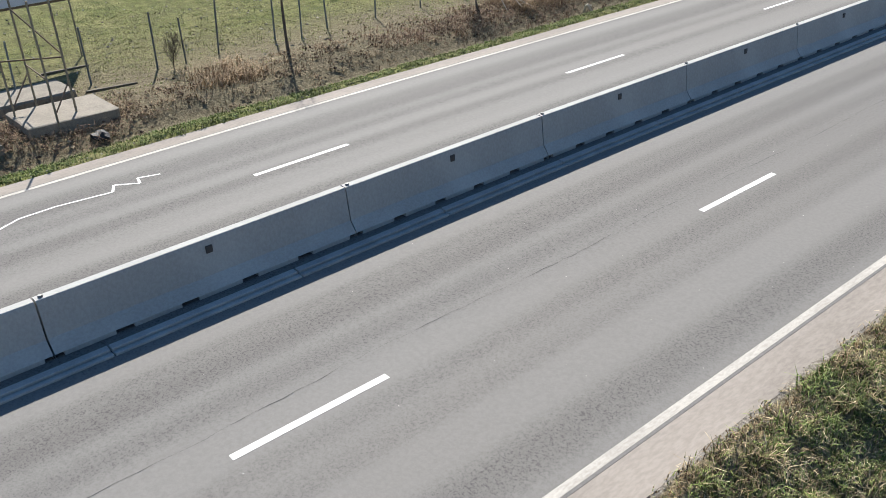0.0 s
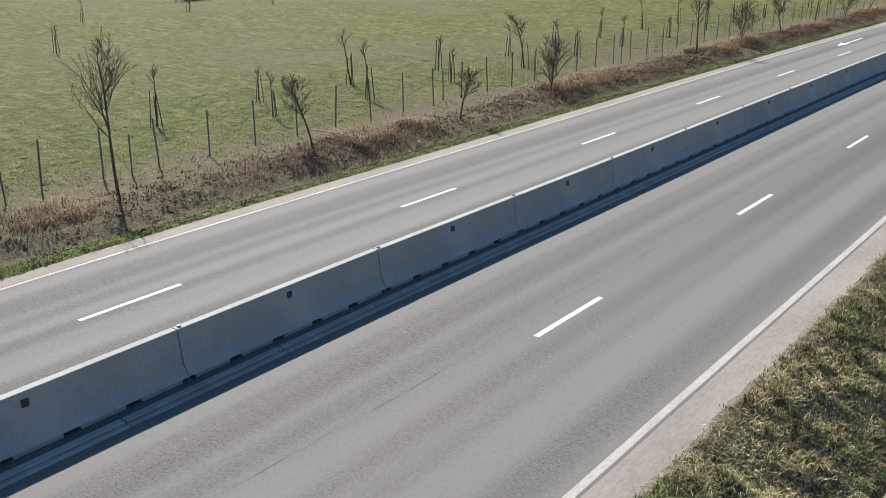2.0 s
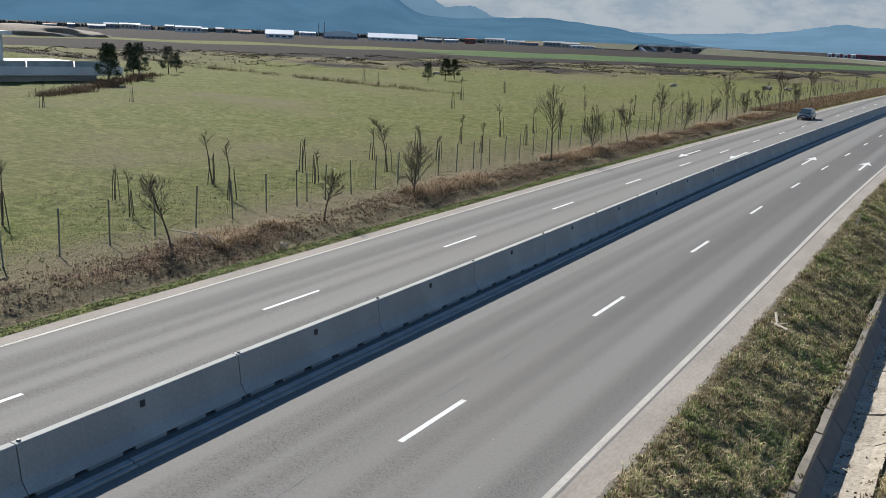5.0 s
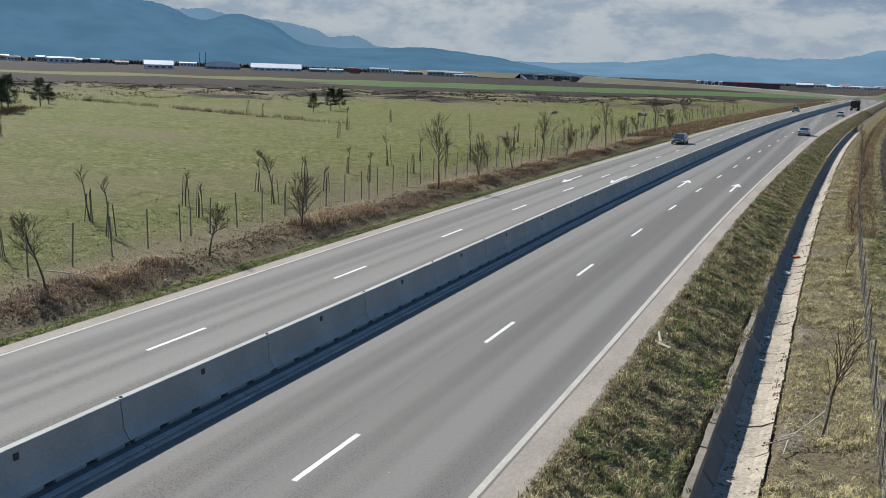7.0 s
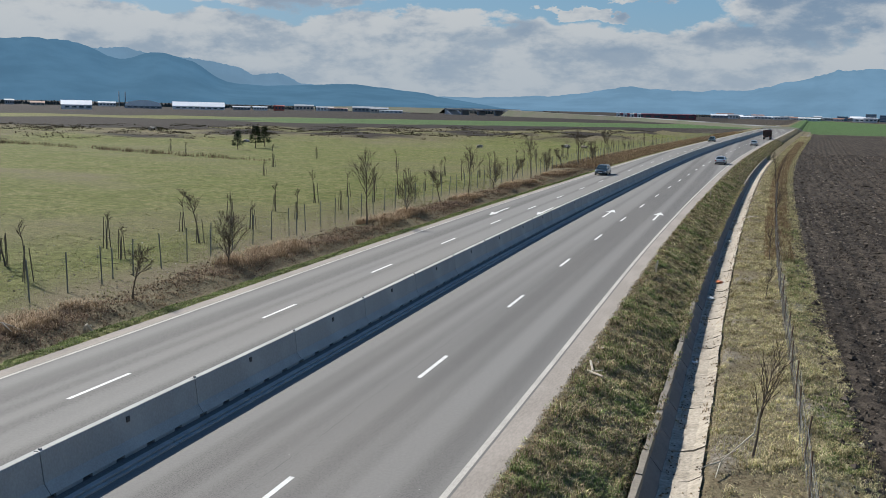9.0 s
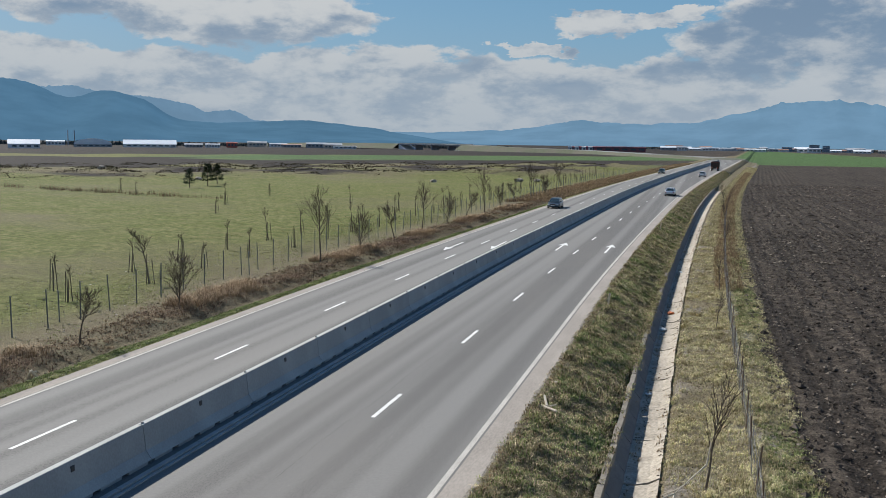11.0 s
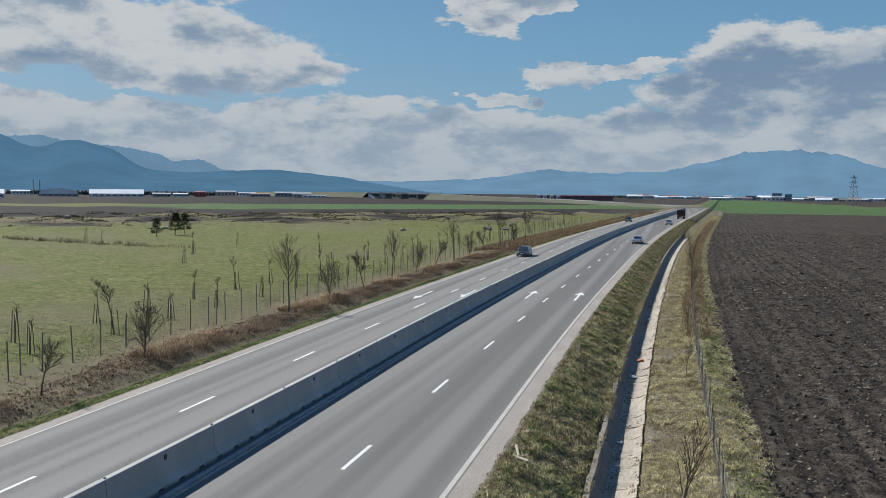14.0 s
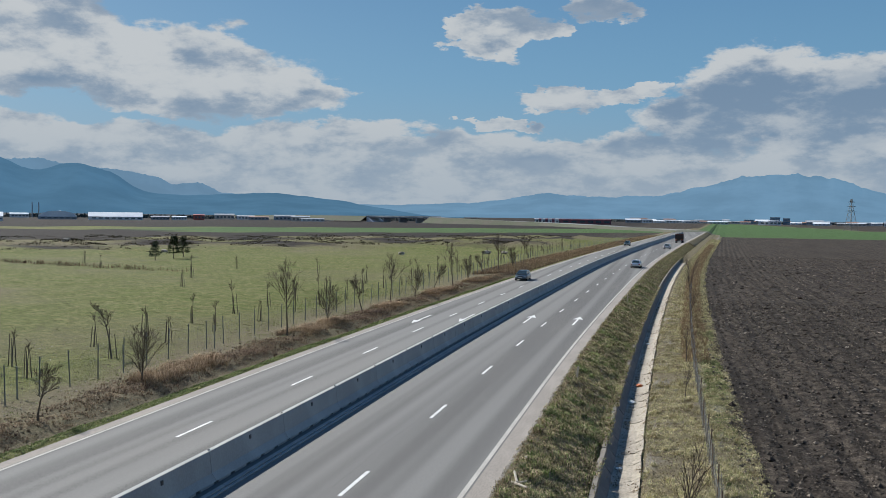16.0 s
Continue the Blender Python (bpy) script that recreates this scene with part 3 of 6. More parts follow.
COPE = surf("coping_concrete", (0.22, 0.19, 0.15), (0.12, 0.10, 0.075), 2.2, 14, 0.35, 0.9, bump=0.02, per=0.35)
COPING = ditch_piece("coping_stone", [(7.74, -1.25), (7.74, -1.03), (7.95, -1.03), (7.96, -1.25)], 1.97, COPE)
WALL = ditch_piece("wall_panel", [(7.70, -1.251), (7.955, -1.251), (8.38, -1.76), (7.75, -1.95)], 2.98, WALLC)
FLOOR = [ditch_piece("floor_slab", [(8.16, -2.0), (8.16, -1.69), (8.70, -1.71), (9.15, -1.62), (9.51, -1.42), (9.53, -1.8)], l, SLAB) for l in (1.985, 2.485)]
rng = random.Random(11)
for i in range(112):
    y = -30 + 2 * i
    o = part("coping_stone", COPING, COPE, ditch)
    o.matrix_basis = along(rng.uniform(-0.02, 0.02), y, rng.uniform(-0.02, 0.01)) @ Matrix.Rotation(rng.uniform(-0.012, 0.012), 4, "Z")
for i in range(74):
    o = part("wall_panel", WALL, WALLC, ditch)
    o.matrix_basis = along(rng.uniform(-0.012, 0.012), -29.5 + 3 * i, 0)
y = -30.0
while y < 190:
    me = rng.choice(FLOOR)
    ln = 2.0 if me == FLOOR[0] else 2.5
    o = part("floor_slab", me, SLAB, ditch)
    o.matrix_basis = along(rng.uniform(-0.03, 0.03), y + ln / 2, rng.uniform(-0.012, 0.012)) @ Matrix.Rotation(rng.uniform(-0.012, 0.012), 4, "Z")
    y += ln


# ---- growth: blades, brush and clods, each kind one sheet of stuff ----
def blades(name, lat, y, z, high, wide, material, label, lean=0.5, bendy=0.25, kind_cat="grass"):
    """One narrow bent blade (two triangles) at each place."""
    n = len(lat)
    r = np.random.default_rng(len(name) + n)
    ang, tilt = r.uniform(0, math.tau, n), r.normal(0, lean, n)
    side = np.stack([np.cos(ang), np.sin(ang), np.zeros(n)], -1) * wide[:, None] * 0.5
    out = np.stack([-np.sin(ang), np.cos(ang), np.zeros(n)], -1)
    base = np.stack([lat, y, z], -1)
    mid = base + out * (tilt * high * 0.35)[:, None] + np.array([0, 0, 1]) * (high * 0.6)[:, None]
    tip = base + out * ((tilt + bendy * np.sign(tilt)) * high)[:, None] + np.array([0, 0, 1]) * (high * np.clip(1 - 0.3 * np.abs(tilt), 0.35, 1))[:, None]
    verts = np.concatenate([base - side, base + side, mid + side * 0.6, mid - side * 0.6, tip], 1).reshape(-1, 3)
    i = np.arange(n)[:, None] * 5
    quads = (i + np.array([[0, 1, 2, 3]])).tolist()
    tris = (i + np.array([[3, 2, 4]])).tolist()
    me = bpy.data.meshes.new(name)
    me.from_pydata(verts.tolist(), [], quads + tris)
    me.materials.append(material)
    return tagged(part(name, me, material), label, kind_cat, kind="stuff")


def bend_a(y):
    return np.interp(y, RUN, SWING)


def scatter(n, l0, l1, y0, y1, seed, keep=None, near=0.0):
    """Random places in a strip; near > 0 crowds them towards y0."""
    r = np.random.default_rng(seed)
    lat, u = r.uniform(l0, l1, n), r.uniform(0, 1, n)
    y = y0 + (y1 - y0) * u ** (1 + near)
    if keep is not None:
        k = r.uniform(0, 1, n) < keep(lat, y)
        lat, y = lat[k], y[k]
    return lat, y, land(lat, y), r


def tufted(lat, y, r, per, spread):
    """Turns places of tufts into places of blades."""
    lat, y = np.repeat(lat, per), np.repeat(y, per)
    lat, y = lat + r.normal(0, spread, len(lat)), y + r.normal(0, spread, len(y))
    return lat, y, land(lat, y)


# right verge
lat, y, z, r = scatter(27000, 4.75, 7.8, -28, 70, 1, lambda a, b: 0.2 + 0.8 * smooth01((a - 4.85) / 0.5), 0.5)
lat, y, z = tufted(lat, y, r, 9, 0.06)
blades("grass", lat + bend_a(y), y, z - 0.01, r.uniform(0.04, 0.12, len(lat)), r.uniform(0.014, 0.03, len(lat)), GRASS, "rough half-green winter grass on the verge", 1.0)
lat, y, z, r = scatter(11000, 5.1, 7.75, 60, 300, 2)
lat, y, z = tufted(lat, y, r, 5, 0.12)
blades("grass", lat + bend_a(y), y, z - 0.01, r.uniform(0.08, 0.2, len(lat)), r.uniform(0.03, 0.06, len(lat)), GRASS, "rough half-green winter grass on the verge", 0.8)
lat, y, z, r = scatter(6500, 5.1, 7.75, -28, 110, 31, lambda a, b: smooth01(wob(a, b, 0.55, 2) * 1.6 - 0.25) * 1.0)
lat, y, z = tufted(lat, y, r, 14, 0.09)
LUSH = islands("fresh_grass", [(0.115, 0.160, 0.042), (0.185, 0.235, 0.075), (0.270, 0.300, 0.120), (0.07, 0.09, 0.03)])
blades("fresh_grass", lat + bend_a(y), y, z - 0.01, r.uniform(0.07, 0.18, len(lat)), r.uniform(0.015, 0.032, len(lat)), LUSH, "patches of fresh green grass and weeds", 0.8)
STRAW = islands("straw_grass", [(0.62, 0.53, 0.31), (0.43, 0.38, 0.205), (0.27, 0.285, 0.10), (0.75, 0.66, 0.42), (0.33, 0.25, 0.16)])
# knee-high tussocks that stand out of the sward, straw and green
for seed, mat_, lab, share in ((61, GRASS, "coarse tussocks of winter grass on the verge", 0.0), (62, LUSH, "green tussocks and weeds on the verge", 0.65)):
    lat, y, z, r = scatter(1500, 5.0, 7.7, -28, 95, seed, lambda a, b: smooth01(wob(a, b, 1.3, seed) * 0.9 + 0.55 - share), 0.3)
    lat, y, z = tufted(lat, y, r, 42, 0.10)
    blades("grass_tussocks", lat + bend_a(y), y, z - 0.01, r.uniform(0.12, 0.30, len(lat)), r.uniform(0.014, 0.032, len(lat)), mat_, lab, 0.7, 0.4)
lat, y, z, r = scatter(1700, 9.55, 14.2, -28, 95, 63, lambda a, b: smooth01(wob(a, b, 1.1, 3) * 0.9 + 0.5), 0.3)
lat, y, z = tufted(lat, y, r, 38, 0.11)
blades("grass_tussocks", lat + bend_a(y), y, z - 0.01, r.uniform(0.12, 0.30, len(lat)), r.uniform(0.014, 0.03, len(lat)), STRAW, "coarse straw-coloured tussocks beside the ditch", 0.7, 0.4)
# growth hanging over the coping, soil and weeds on the ditch floor, ragged edge of the shoulder
lat, y, z, r = scatter(4600, 7.55, 7.98, -28, 110, 41, lambda a, b: smooth01(wob(a, b, 0.7, 3) * 0.6 + 0.3 + np.clip((b - 5) / 30, 0, 0.6)) * np.where(a < 7.77, 1, 0.8))
lat, y, z = tufted(lat, y, r, 9, 0.06)
blades("grass", lat + bend_a(y), y, np.maximum(z, -1.03), r.uniform(0.05, 0.16, len(lat)), r.uniform(0.014, 0.03, len(lat)), GRASS, "rough grass growing over the ditch coping", 0.9)
lat, y, z, r = scatter(1500, 8.2, 9.55, -28, 120, 42, lambda a, b: (np.exp(-((a - 8.55) / 0.15) ** 2) + np.exp(-((a - 9.5) / 0.18) ** 2)) * smooth01(wob(a * 0.2, b, 0.6, 5) + 0.45))
lat, y, _ = tufted(lat, y, r, 9, 0.07)
blades("ditch_weeds", lat + bend_a(y), y, np.interp(lat, [8.16, 8.70, 9.15, 9.51], [-1.69, -1.71, -1.62, -1.42]), r.uniform(0.04, 0.16, len(lat)), r.uniform(0.014, 0.03, len(lat)), DRYGRASS, "dead weeds in the joints of the ditch", 0.9)
lat, y, z, r = scatter(2600, 4.62, 5.15, -28, 75, 43, lambda a, b: smooth01((a - 4.72) / 0.25 + 0.5 * wob(a * 0.3, b, 1.3, 2) - 0.2))
lat, y, z = tufted(lat, y, r, 7, 0.05)
blades("grass", lat + bend_a(y), y, np.maximum(z, -0.03), r.uniform(0.03, 0.09, len(lat)), r.uniform(0.014, 0.03, len(lat)), DRYGRASS, "trodden dry grass at the shoulder's edge", 0.9)
# strip between ditch and fence, and the field's margin
lat, y, z, r = scatter(26000, 9.4, 14.6, -28, 75, 3, lambda a, b: np.where(a < 9.75, 0.6, 1.0) * smooth01(0.75 + 0.7 * wob(a, b, 0.5, 6)), 0.4)
lat, y, z = tufted(lat, y, r, 8, 0.07)
blades("dry_grass", lat + bend_a(y), y, z - 0.01, r.uniform(0.04, 0.13, len(lat)), r.uniform(0.013, 0.028, len(lat)), STRAW, "pale dry grass beside the ditch", 0.9)
lat, y, z, r = scatter(11000, 10.0, 14.5, 70, 420, 4)
lat, y, z = tufted(lat, y, r, 6, 0.15)
blades("dry_grass", lat + bend_a(y), y, z - 0.01, r.uniform(0.08, 0.3, len(lat)), r.uniform(0.03, 0.06, len(lat)), STRAW, "tall dead grass along the fence", 0.8)
lat, y, z, r = scatter(3200, 11.6, 13.6, 40, 330, 5)
lat, y, z = tufted(lat, y, r, 12, 0.12)
blades("dead_weeds", lat + bend_a(y), y, z - 0.01, r.uniform(0.2, 0.65, len(lat)), r.uniform(0.015, 0.035, len(lat)), DRYGRASS, "tall dead weeds along the wire fence", 0.4)
lat, y, z, r = scatter(2600, 12.9, 14.3, 0, 60, 71, lambda a, b: smooth01(0.45 + wob(a, b, 0.3, 4)))
lat, y, z = tufted(lat, y, r, 9, 0.08)
blades("fresh_grass", lat + bend_a(y), y, z - 0.01, r.uniform(0.06, 0.14, len(lat)), r.uniform(0.015, 0.032, len(lat)), LUSH, "fresh green grass along the field's margin", 0.8)
BANKGRASS = islands("bank_grass", [(0.27, 0.185, 0.105), (0.165, 0.108, 0.064), (0.085, 0.058, 0.036), (0.36, 0.265, 0.165), (0.20, 0.135, 0.08), (0.15, 0.13, 0.06)])
# far side: short green strip, then a bank of dead grass and bramble
lat, y, z, r = scatter(7500, -15.5, -13.8, -40, 110, 6)
lat, y, z = tufted(lat, y, r, 7, 0.07)
blades("grass", lat + bend_a(y), y, z - 0.01, r.uniform(0.04, 0.11, len(lat)), r.uniform(0.018, 0.04, len(lat)), LUSH, "short green grass along the far shoulder", 0.8)


def bankiness(a, b):
    return np.exp(-((a + 17.9) / 1.5) ** 2) * (0.45 + 0.55 * smooth01(wob(a * 0.3, b, 0.32, 1.3) + 0.5))


lat, y, z, r = scatter(15500, -21.5, -15.6, -40, 130, 7, bankiness)
lat, y, z = tufted(lat, y, r, 15, 0.13)
blades("dead_grass", lat + bend_a(y), y, z - 0.02, r.uniform(0.06, 0.22, len(lat)), r.uniform(0.016, 0.04, len(lat)), BANKGRASS, "matted brown dead grass on the roadside bank", 1.4, 0.6)
lat, y, z, r = scatter(12000, -20.5, -15.8, -40, 150, 8, lambda a, b: bankiness(a, b) * smooth01(wob(a, b, 0.22, 0.4) + 0.4))
lat, y, z = tufted(lat, y, r, 9, 0.22)
blades("bramble", lat + bend_a(y), y, z - 0.02, r.uniform(0.12, 0.42, len(lat)), r.uniform(0.010, 0.024, len(lat)), BRAMBLE, "tangled leafless brown bramble on the bank", 1.5, 0.7, "brush")
lat, y, z, r = scatter(700, -19.8, -17.2, -16, 110, 9, lambda a, b: smooth01((np.sin(b * 0.31 + 0.9) + 0.5 * np.sin(b * 0.83) - 0.1) * 2))
lat, y, z = tufted(lat, y, r, 60, 0.24)
PALE = islands("pale_reed", [(0.36, 0.26, 0.155), (0.28, 0.19, 0.11), (0.42, 0.32, 0.21)])
blades("tall_dead_grass", lat + bend_a(y), y, z - 0.02, r.uniform(0.3, 0.75, len(lat)), r.uniform(0.014, 0.03, len(lat)), PALE, "tall straw-coloured clumps of dead grass", 0.8, 0.6)
lat, y, z, r = scatter(11000, -24, -14.8, 120, 420, 10)
lat, y, z = tufted(lat, y, r, 6, 0.3)
blades("dead_grass", lat + bend_a(y), y, z - 0.02, r.uniform(0.3, 0.8, len(lat)), r.uniform(0.04, 0.09, len(lat)), DRYGRASS, "brown dead grass and scrub on the bank", 0.5)
# meadow
lat, y, z, r = scatter(30000, -44, -19.0, -35, 90, 12, lambda a, b: (0.25 + 0.75 * smooth01(wob(a, b, 0.3, 6) * 0.8 + 0.5)) * smooth01((a + 45) / 22))
lat, y, z = tufted(lat, y, r, 6, 0.09)
blades("meadow_grass", lat + bend_a(y), y, z - 0.01, r.uniform(0.03, 0.09, len(lat)), r.uniform(0.02, 0.045, len(lat)), MEADOW, "short patchy meadow grass", 1.3)
SCRUB = islands("scrub", [(0.060, 0.050, 0.030), (0.085, 0.065, 0.040), (0.055, 0.060, 0.026)])
# the waste ground's scrub
lat, y, z, r = scatter(30000, -240, -26, 60, 420, 13, lambda a, b: smooth01((b - a - 285) / 20) * smooth01((455 - b + a) / 20) * (0.3 + 0.7 * smooth01(wob(a, b, 0.13, 8) + 0.3)))
lat, y, z = tufted(lat, y, r, 5, 0.5)
blades("scrub", lat, y, z - 0.02, r.uniform(0.12, 0.5, len(lat)), r.uniform(0.15, 0.4, len(lat)), SCRUB, "brown scrub on rough waste ground", 0.5, 0.3, "brush")


def chunks(name, lat, y, size, material, label, category, flat=0.6, sink=0.2, z=None):
    """Irregular small lumps, eight faces each."""
    n = len(lat)
    r = np.random.default_rng(n + 3)
    z = land(lat, y) if z is None else z
    base = np.array([(1, 0, 0), (0, 1, 0), (-1, 0, 0), (0, -1, 0), (0, 0, 1), (0, 0, -1)], float)
    v = base[None] * r.uniform(0.55, 1.2, (n, 6, 1)) * size[:, None, None]
    v[:, :, 2] *= flat
    a = r.uniform(0, math.tau, n)
    x2, y2 = v[:, :, 0] * np.cos(a)[:, None] - v[:, :, 1] * np.sin(a)[:, None], v[:, :, 0] * np.sin(a)[:, None] + v[:, :, 1] * np.cos(a)[:, None]
    v = np.stack([x2 + lat[:, None] + bend_a(y)[:, None], y2 + y[:, None], v[:, :, 2] + (z + size * flat * (1 - sink) * 0.6)[:, None]], -1).reshape(-1, 3)
    f = np.array([(0, 1, 4), (1, 2, 4), (2, 3, 4), (3, 0, 4), (1, 0, 5), (2, 1, 5), (3, 2, 5), (0, 3, 5)])
    faces = (np.arange(n)[:, None, None] * 6 + f[None]).reshape(-1, 3)
    me = bpy.data.meshes.new(name)
    me.from_pydata(v.tolist(), [], faces.tolist())
    me.materials.append(material)
    return tagged(part(name, me, material), label, category, kind="stuff")


lat, y, z, r = scatter(80000, 13.6, 42, -28, 95, 14, None, 0.6)
chunks("soil_clods", lat, y, r.gamma(1.5, 0.026, len(lat)) + 0.018, SOILCLOD, "dark clods of ploughed soil", "soil")
lat, y, z, r = scatter(26000, 14.5, 90, 60, 240, 15)
chunks("soil_clods", lat, y, r.gamma(2.0, 0.05, len(lat)) + 0.04, SOILCLOD, "dark clods of ploughed soil", "soil", 0.4)
lat, y, z, r = scatter(2400, 4.35, 5.1, -28, 60, 16)
LITTER = islands("leaf_litter", [(0.075, 0.048, 0.032), (0.13, 0.085, 0.055), (0.24, 0.18, 0.11), (0.05, 0.036, 0.026), (0.34, 0.28, 0.19)])
lat2, y2, z2, r2 = scatter(13000, 5.0, 7.75, -28, 70, 45, lambda a, b: smooth01(0.75 - wob(a, b, 0.55, 2)), 0.5)
chunks("leaf_litter", lat2, y2, r2.uniform(0.012, 0.045, len(lat2)), LITTER, "dead leaves and crumbs of soil in the verge", "leaves", 0.45, z=land(lat2, y2) + 0.03)
lat2, y2, z2, r2 = scatter(14000, 9.4, 14.4, -28, 75, 46, lambda a, b: smooth01(0.6 - 0.8 * wob(a, b, 0.5, 6)), 0.5)
chunks("leaf_litter", lat2, y2, r2.uniform(0.012, 0.05, len(lat2)), LITTER, "dead leaves and crumbs of soil beside the ditch", "leaves", 0.45, z=land(lat2, y2) + 0.02)
lat2, y2, z2, r2 = scatter(14000, -21, -15.2, -38, 70, 47, bankiness)
chunks("leaf_litter", lat2, y2, r2.uniform(0.025, 0.10, len(lat2)), LITTER, "dead leaves and clods of soil on the bank", "leaves", 0.6, z=land(lat2, y2) + 0.05)
lat2, y2, z2, r2 = scatter(160, -3.5, 4.0, -28, 40, 48)
GRAVEL = islands("gravel", [(0.24, 0.215, 0.185), (0.36, 0.33, 0.29), (0.16, 0.14, 0.12)])
PEBBLE = islands("pale_pebbles", [(0.45, 0.43, 0.40), (0.62, 0.60, 0.57), (0.3, 0.28, 0.26)])
chunks("road_grit", lat2, y2, r2.uniform(0.005, 0.018, len(lat2)), PEBBLE, "pale grit scattered on the asphalt", "gravel", z=lat2 * 0.0)
chunks("gravel", lat, y, r.uniform(0.008, 0.025, len(lat)), GRAVEL, "dusty gravel and grit on the shoulder", "gravel")
lat, y, z, r = scatter(2600, -14.5, -13.6, -35, 50, 17)
chunks("gravel", lat, y, r.uniform(0.010, 0.032, len(lat)), GRAVEL, "dusty gravel and grit on the far shoulder", "gravel")
lat, y, z, r = scatter(4500, 8.4, 9.53, -28, 100, 18, lambda a, b: np.exp(-((a - 8.55) / 0.15) ** 2) + np.exp(-((a - 9.5) / 0.15) ** 2) + 0.35 * smooth01(wob(a, b, 0.9, 3)))
chunks("ditch_rubble", lat, y, r.uniform(0.012, 0.06, len(lat)), LITTER, "crumbled soil and concrete in the ditch", "rubble", z=np.interp(lat, [8.16, 8.70, 9.15, 9.51], [-1.69, -1.71, -1.62, -1.42]))
lat, y, z, r = scatter(1300, -36, -20, -26, 40, 19)
STONES = islands("field_stones", [(0.28, 0.26, 0.22), (0.16, 0.13, 0.10), (0.40, 0.37, 0.33)])
chunks("field_stones", lat, y, r.uniform(0.02, 0.09, len(lat)), STONES, "small stones and lumps in the meadow", "stone")


# ---- trees ----
def branch(bt, bc, p, d, length, r, level, rg, spread, droop=0.0):
    """Grows one limb in short bent pieces; thick ones go to bt, twigs to bc."""
    pieces = 3 if level > 0 else 2
    r = max(r, 0.009)
    for i in range(pieces):
        d = (d + Vector((rg.uniform(-1, 1), rg.uniform(-1, 1), rg.uniform(-0.5, 0.7) - droop)) * 0.16).normalized()
        q = p + d * (length / pieces)
        r2 = r * (0.78 if level else 0.7)
        rod(bt if level > 1 else bc, p, q, r, r2, 5 if level > 1 else 3)
        if level > 0:
            for _ in range(rg.choice((1, 2, 2)) if level < 3 or i else 0):
                side = Vector((rg.uniform(-1, 1), rg.uniform(-1, 1), rg.uniform(-0.1, 0.6))).normalized()
                nd_ = (d * (1 - spread) + side * spread).normalized()
                branch(bt, bc, q, nd_, length * rg.uniform(0.45, 0.7), r2 * rg.uniform(0.5, 0.7), level - 1, rg, spread, droop)
        p, r = q, r2
    return p


def tree(name, seed, high, girth, spread, levels, lean, stakes, label, clean=0.45):
    """A leafless tree: trunk and a crown of twigs, with stakes if it has any."""
    rg = random.Random(seed)
    top = thing(name, Matrix(), label, "tree", "trees by the road")
    bt, bc = bmesh.new(), bmesh.new()
    p, d = Vector((0, 0, -0.1)), Vector((lean[0], lean[1], 1)).normalized()
    n = 10
    for i in range(n):
        h = i / n
        d = (d + Vector((rg.uniform(-1, 1), rg.uniform(-1, 1), 0.25)) * 0.07).normalized()
        q = p + d * (high * 0.92 / n)
        rod(bt, p, q, girth * (1 - 0.8 * h), girth * (1 - 0.8 * (h + 1 / n)), 6)
        p = q
        if h + 0.5 / n >= clean:
            for k in range(rg.choice((2, 3, 3))):
                a = rg.uniform(0, math.tau)
                s = Vector((math.cos(a), math.sin(a), 0))
                branch(bt, bc, p - d * rg.uniform(0, high * 0.07), (d * (1.15 - spread) + s * spread).normalized(),
                       high * (0.16 + 0.40 * (1 - h)) * rg.uniform(0.55, 1.0) * (1 - clean) ** 0.45 * 1.15, girth * (0.46 - 0.25 * h), levels, rg, spread)
    part("trunk", bt, BARK, top)
    part("crown", bc, TWIG, top, "bare brown twigs")
    for k in range(stakes):
        a = rg.uniform(0, 1) + k * math.tau / 3
        bm = bmesh.new()
        s = Vector((math.cos(a), math.sin(a), 0))
        h = rg.uniform(1.55, 1.95)
        rod(bm, s * 0.32 + Vector((0, 0, -0.1)), s * rg.uniform(0.10, 0.2) + Vector((0, 0, h)), 0.029, 0.026, 6)
        part("stake", bm, STAKEWOOD, top)
    return top


def plant(proto, spots, used):
    """Puts the prototype at its first spot and copies at the others."""
    for i, (la, y, turn, size) in enumerate(spots):
        m = Matrix.Translation(at_ground(la, y)) @ Matrix.Rotation(turn, 4, "Z")
        if i == 0:
            proto.matrix_basis = m
            proto.scale = (size,) * 3
        else:
            copy_thing(proto, m).scale = (size,) * 3


rng = random.Random(21)
rowA = [(-27.0, 3.1), (-26.3, 9.9), (-26.8, 18.2), (-26.1, 25.7), (-26.7, 33.8), (-26.7, 41.1), (-26.6, 49.4), (-26.6, 57.2), (-27.4, 65.5), (-26.8, 72.2)]
rowB = [(-30.2, -2.0), (-31.4, 5.8), (-31.4, 13.5), (-30.6, 21.5), (-30.9, 30.5), (-30.6, 36.7), (-31.5, 45.7), (-31.9, 54.4), (-31.5, 61.1), (-31.9, 69.0), (-31.2, 76.5)]
far_rows = [(la + rng.uniform(-0.8, 0.8), 80 + 8 * k + rng.uniform(-1.5, 1.5)) for k in range(24) for la in (-27.5, -32.2)]
stray = [(-60.6, 9.1), (-81.2, 23.2), (-82.2, 37.3), (-83.5, 51.1), (-61.7, 96.7), (-53.7, 80.9), (-46.2, 109.1), (-66.9, 120.3), (-88.5, 112.8), (-100.7, 125.0)]
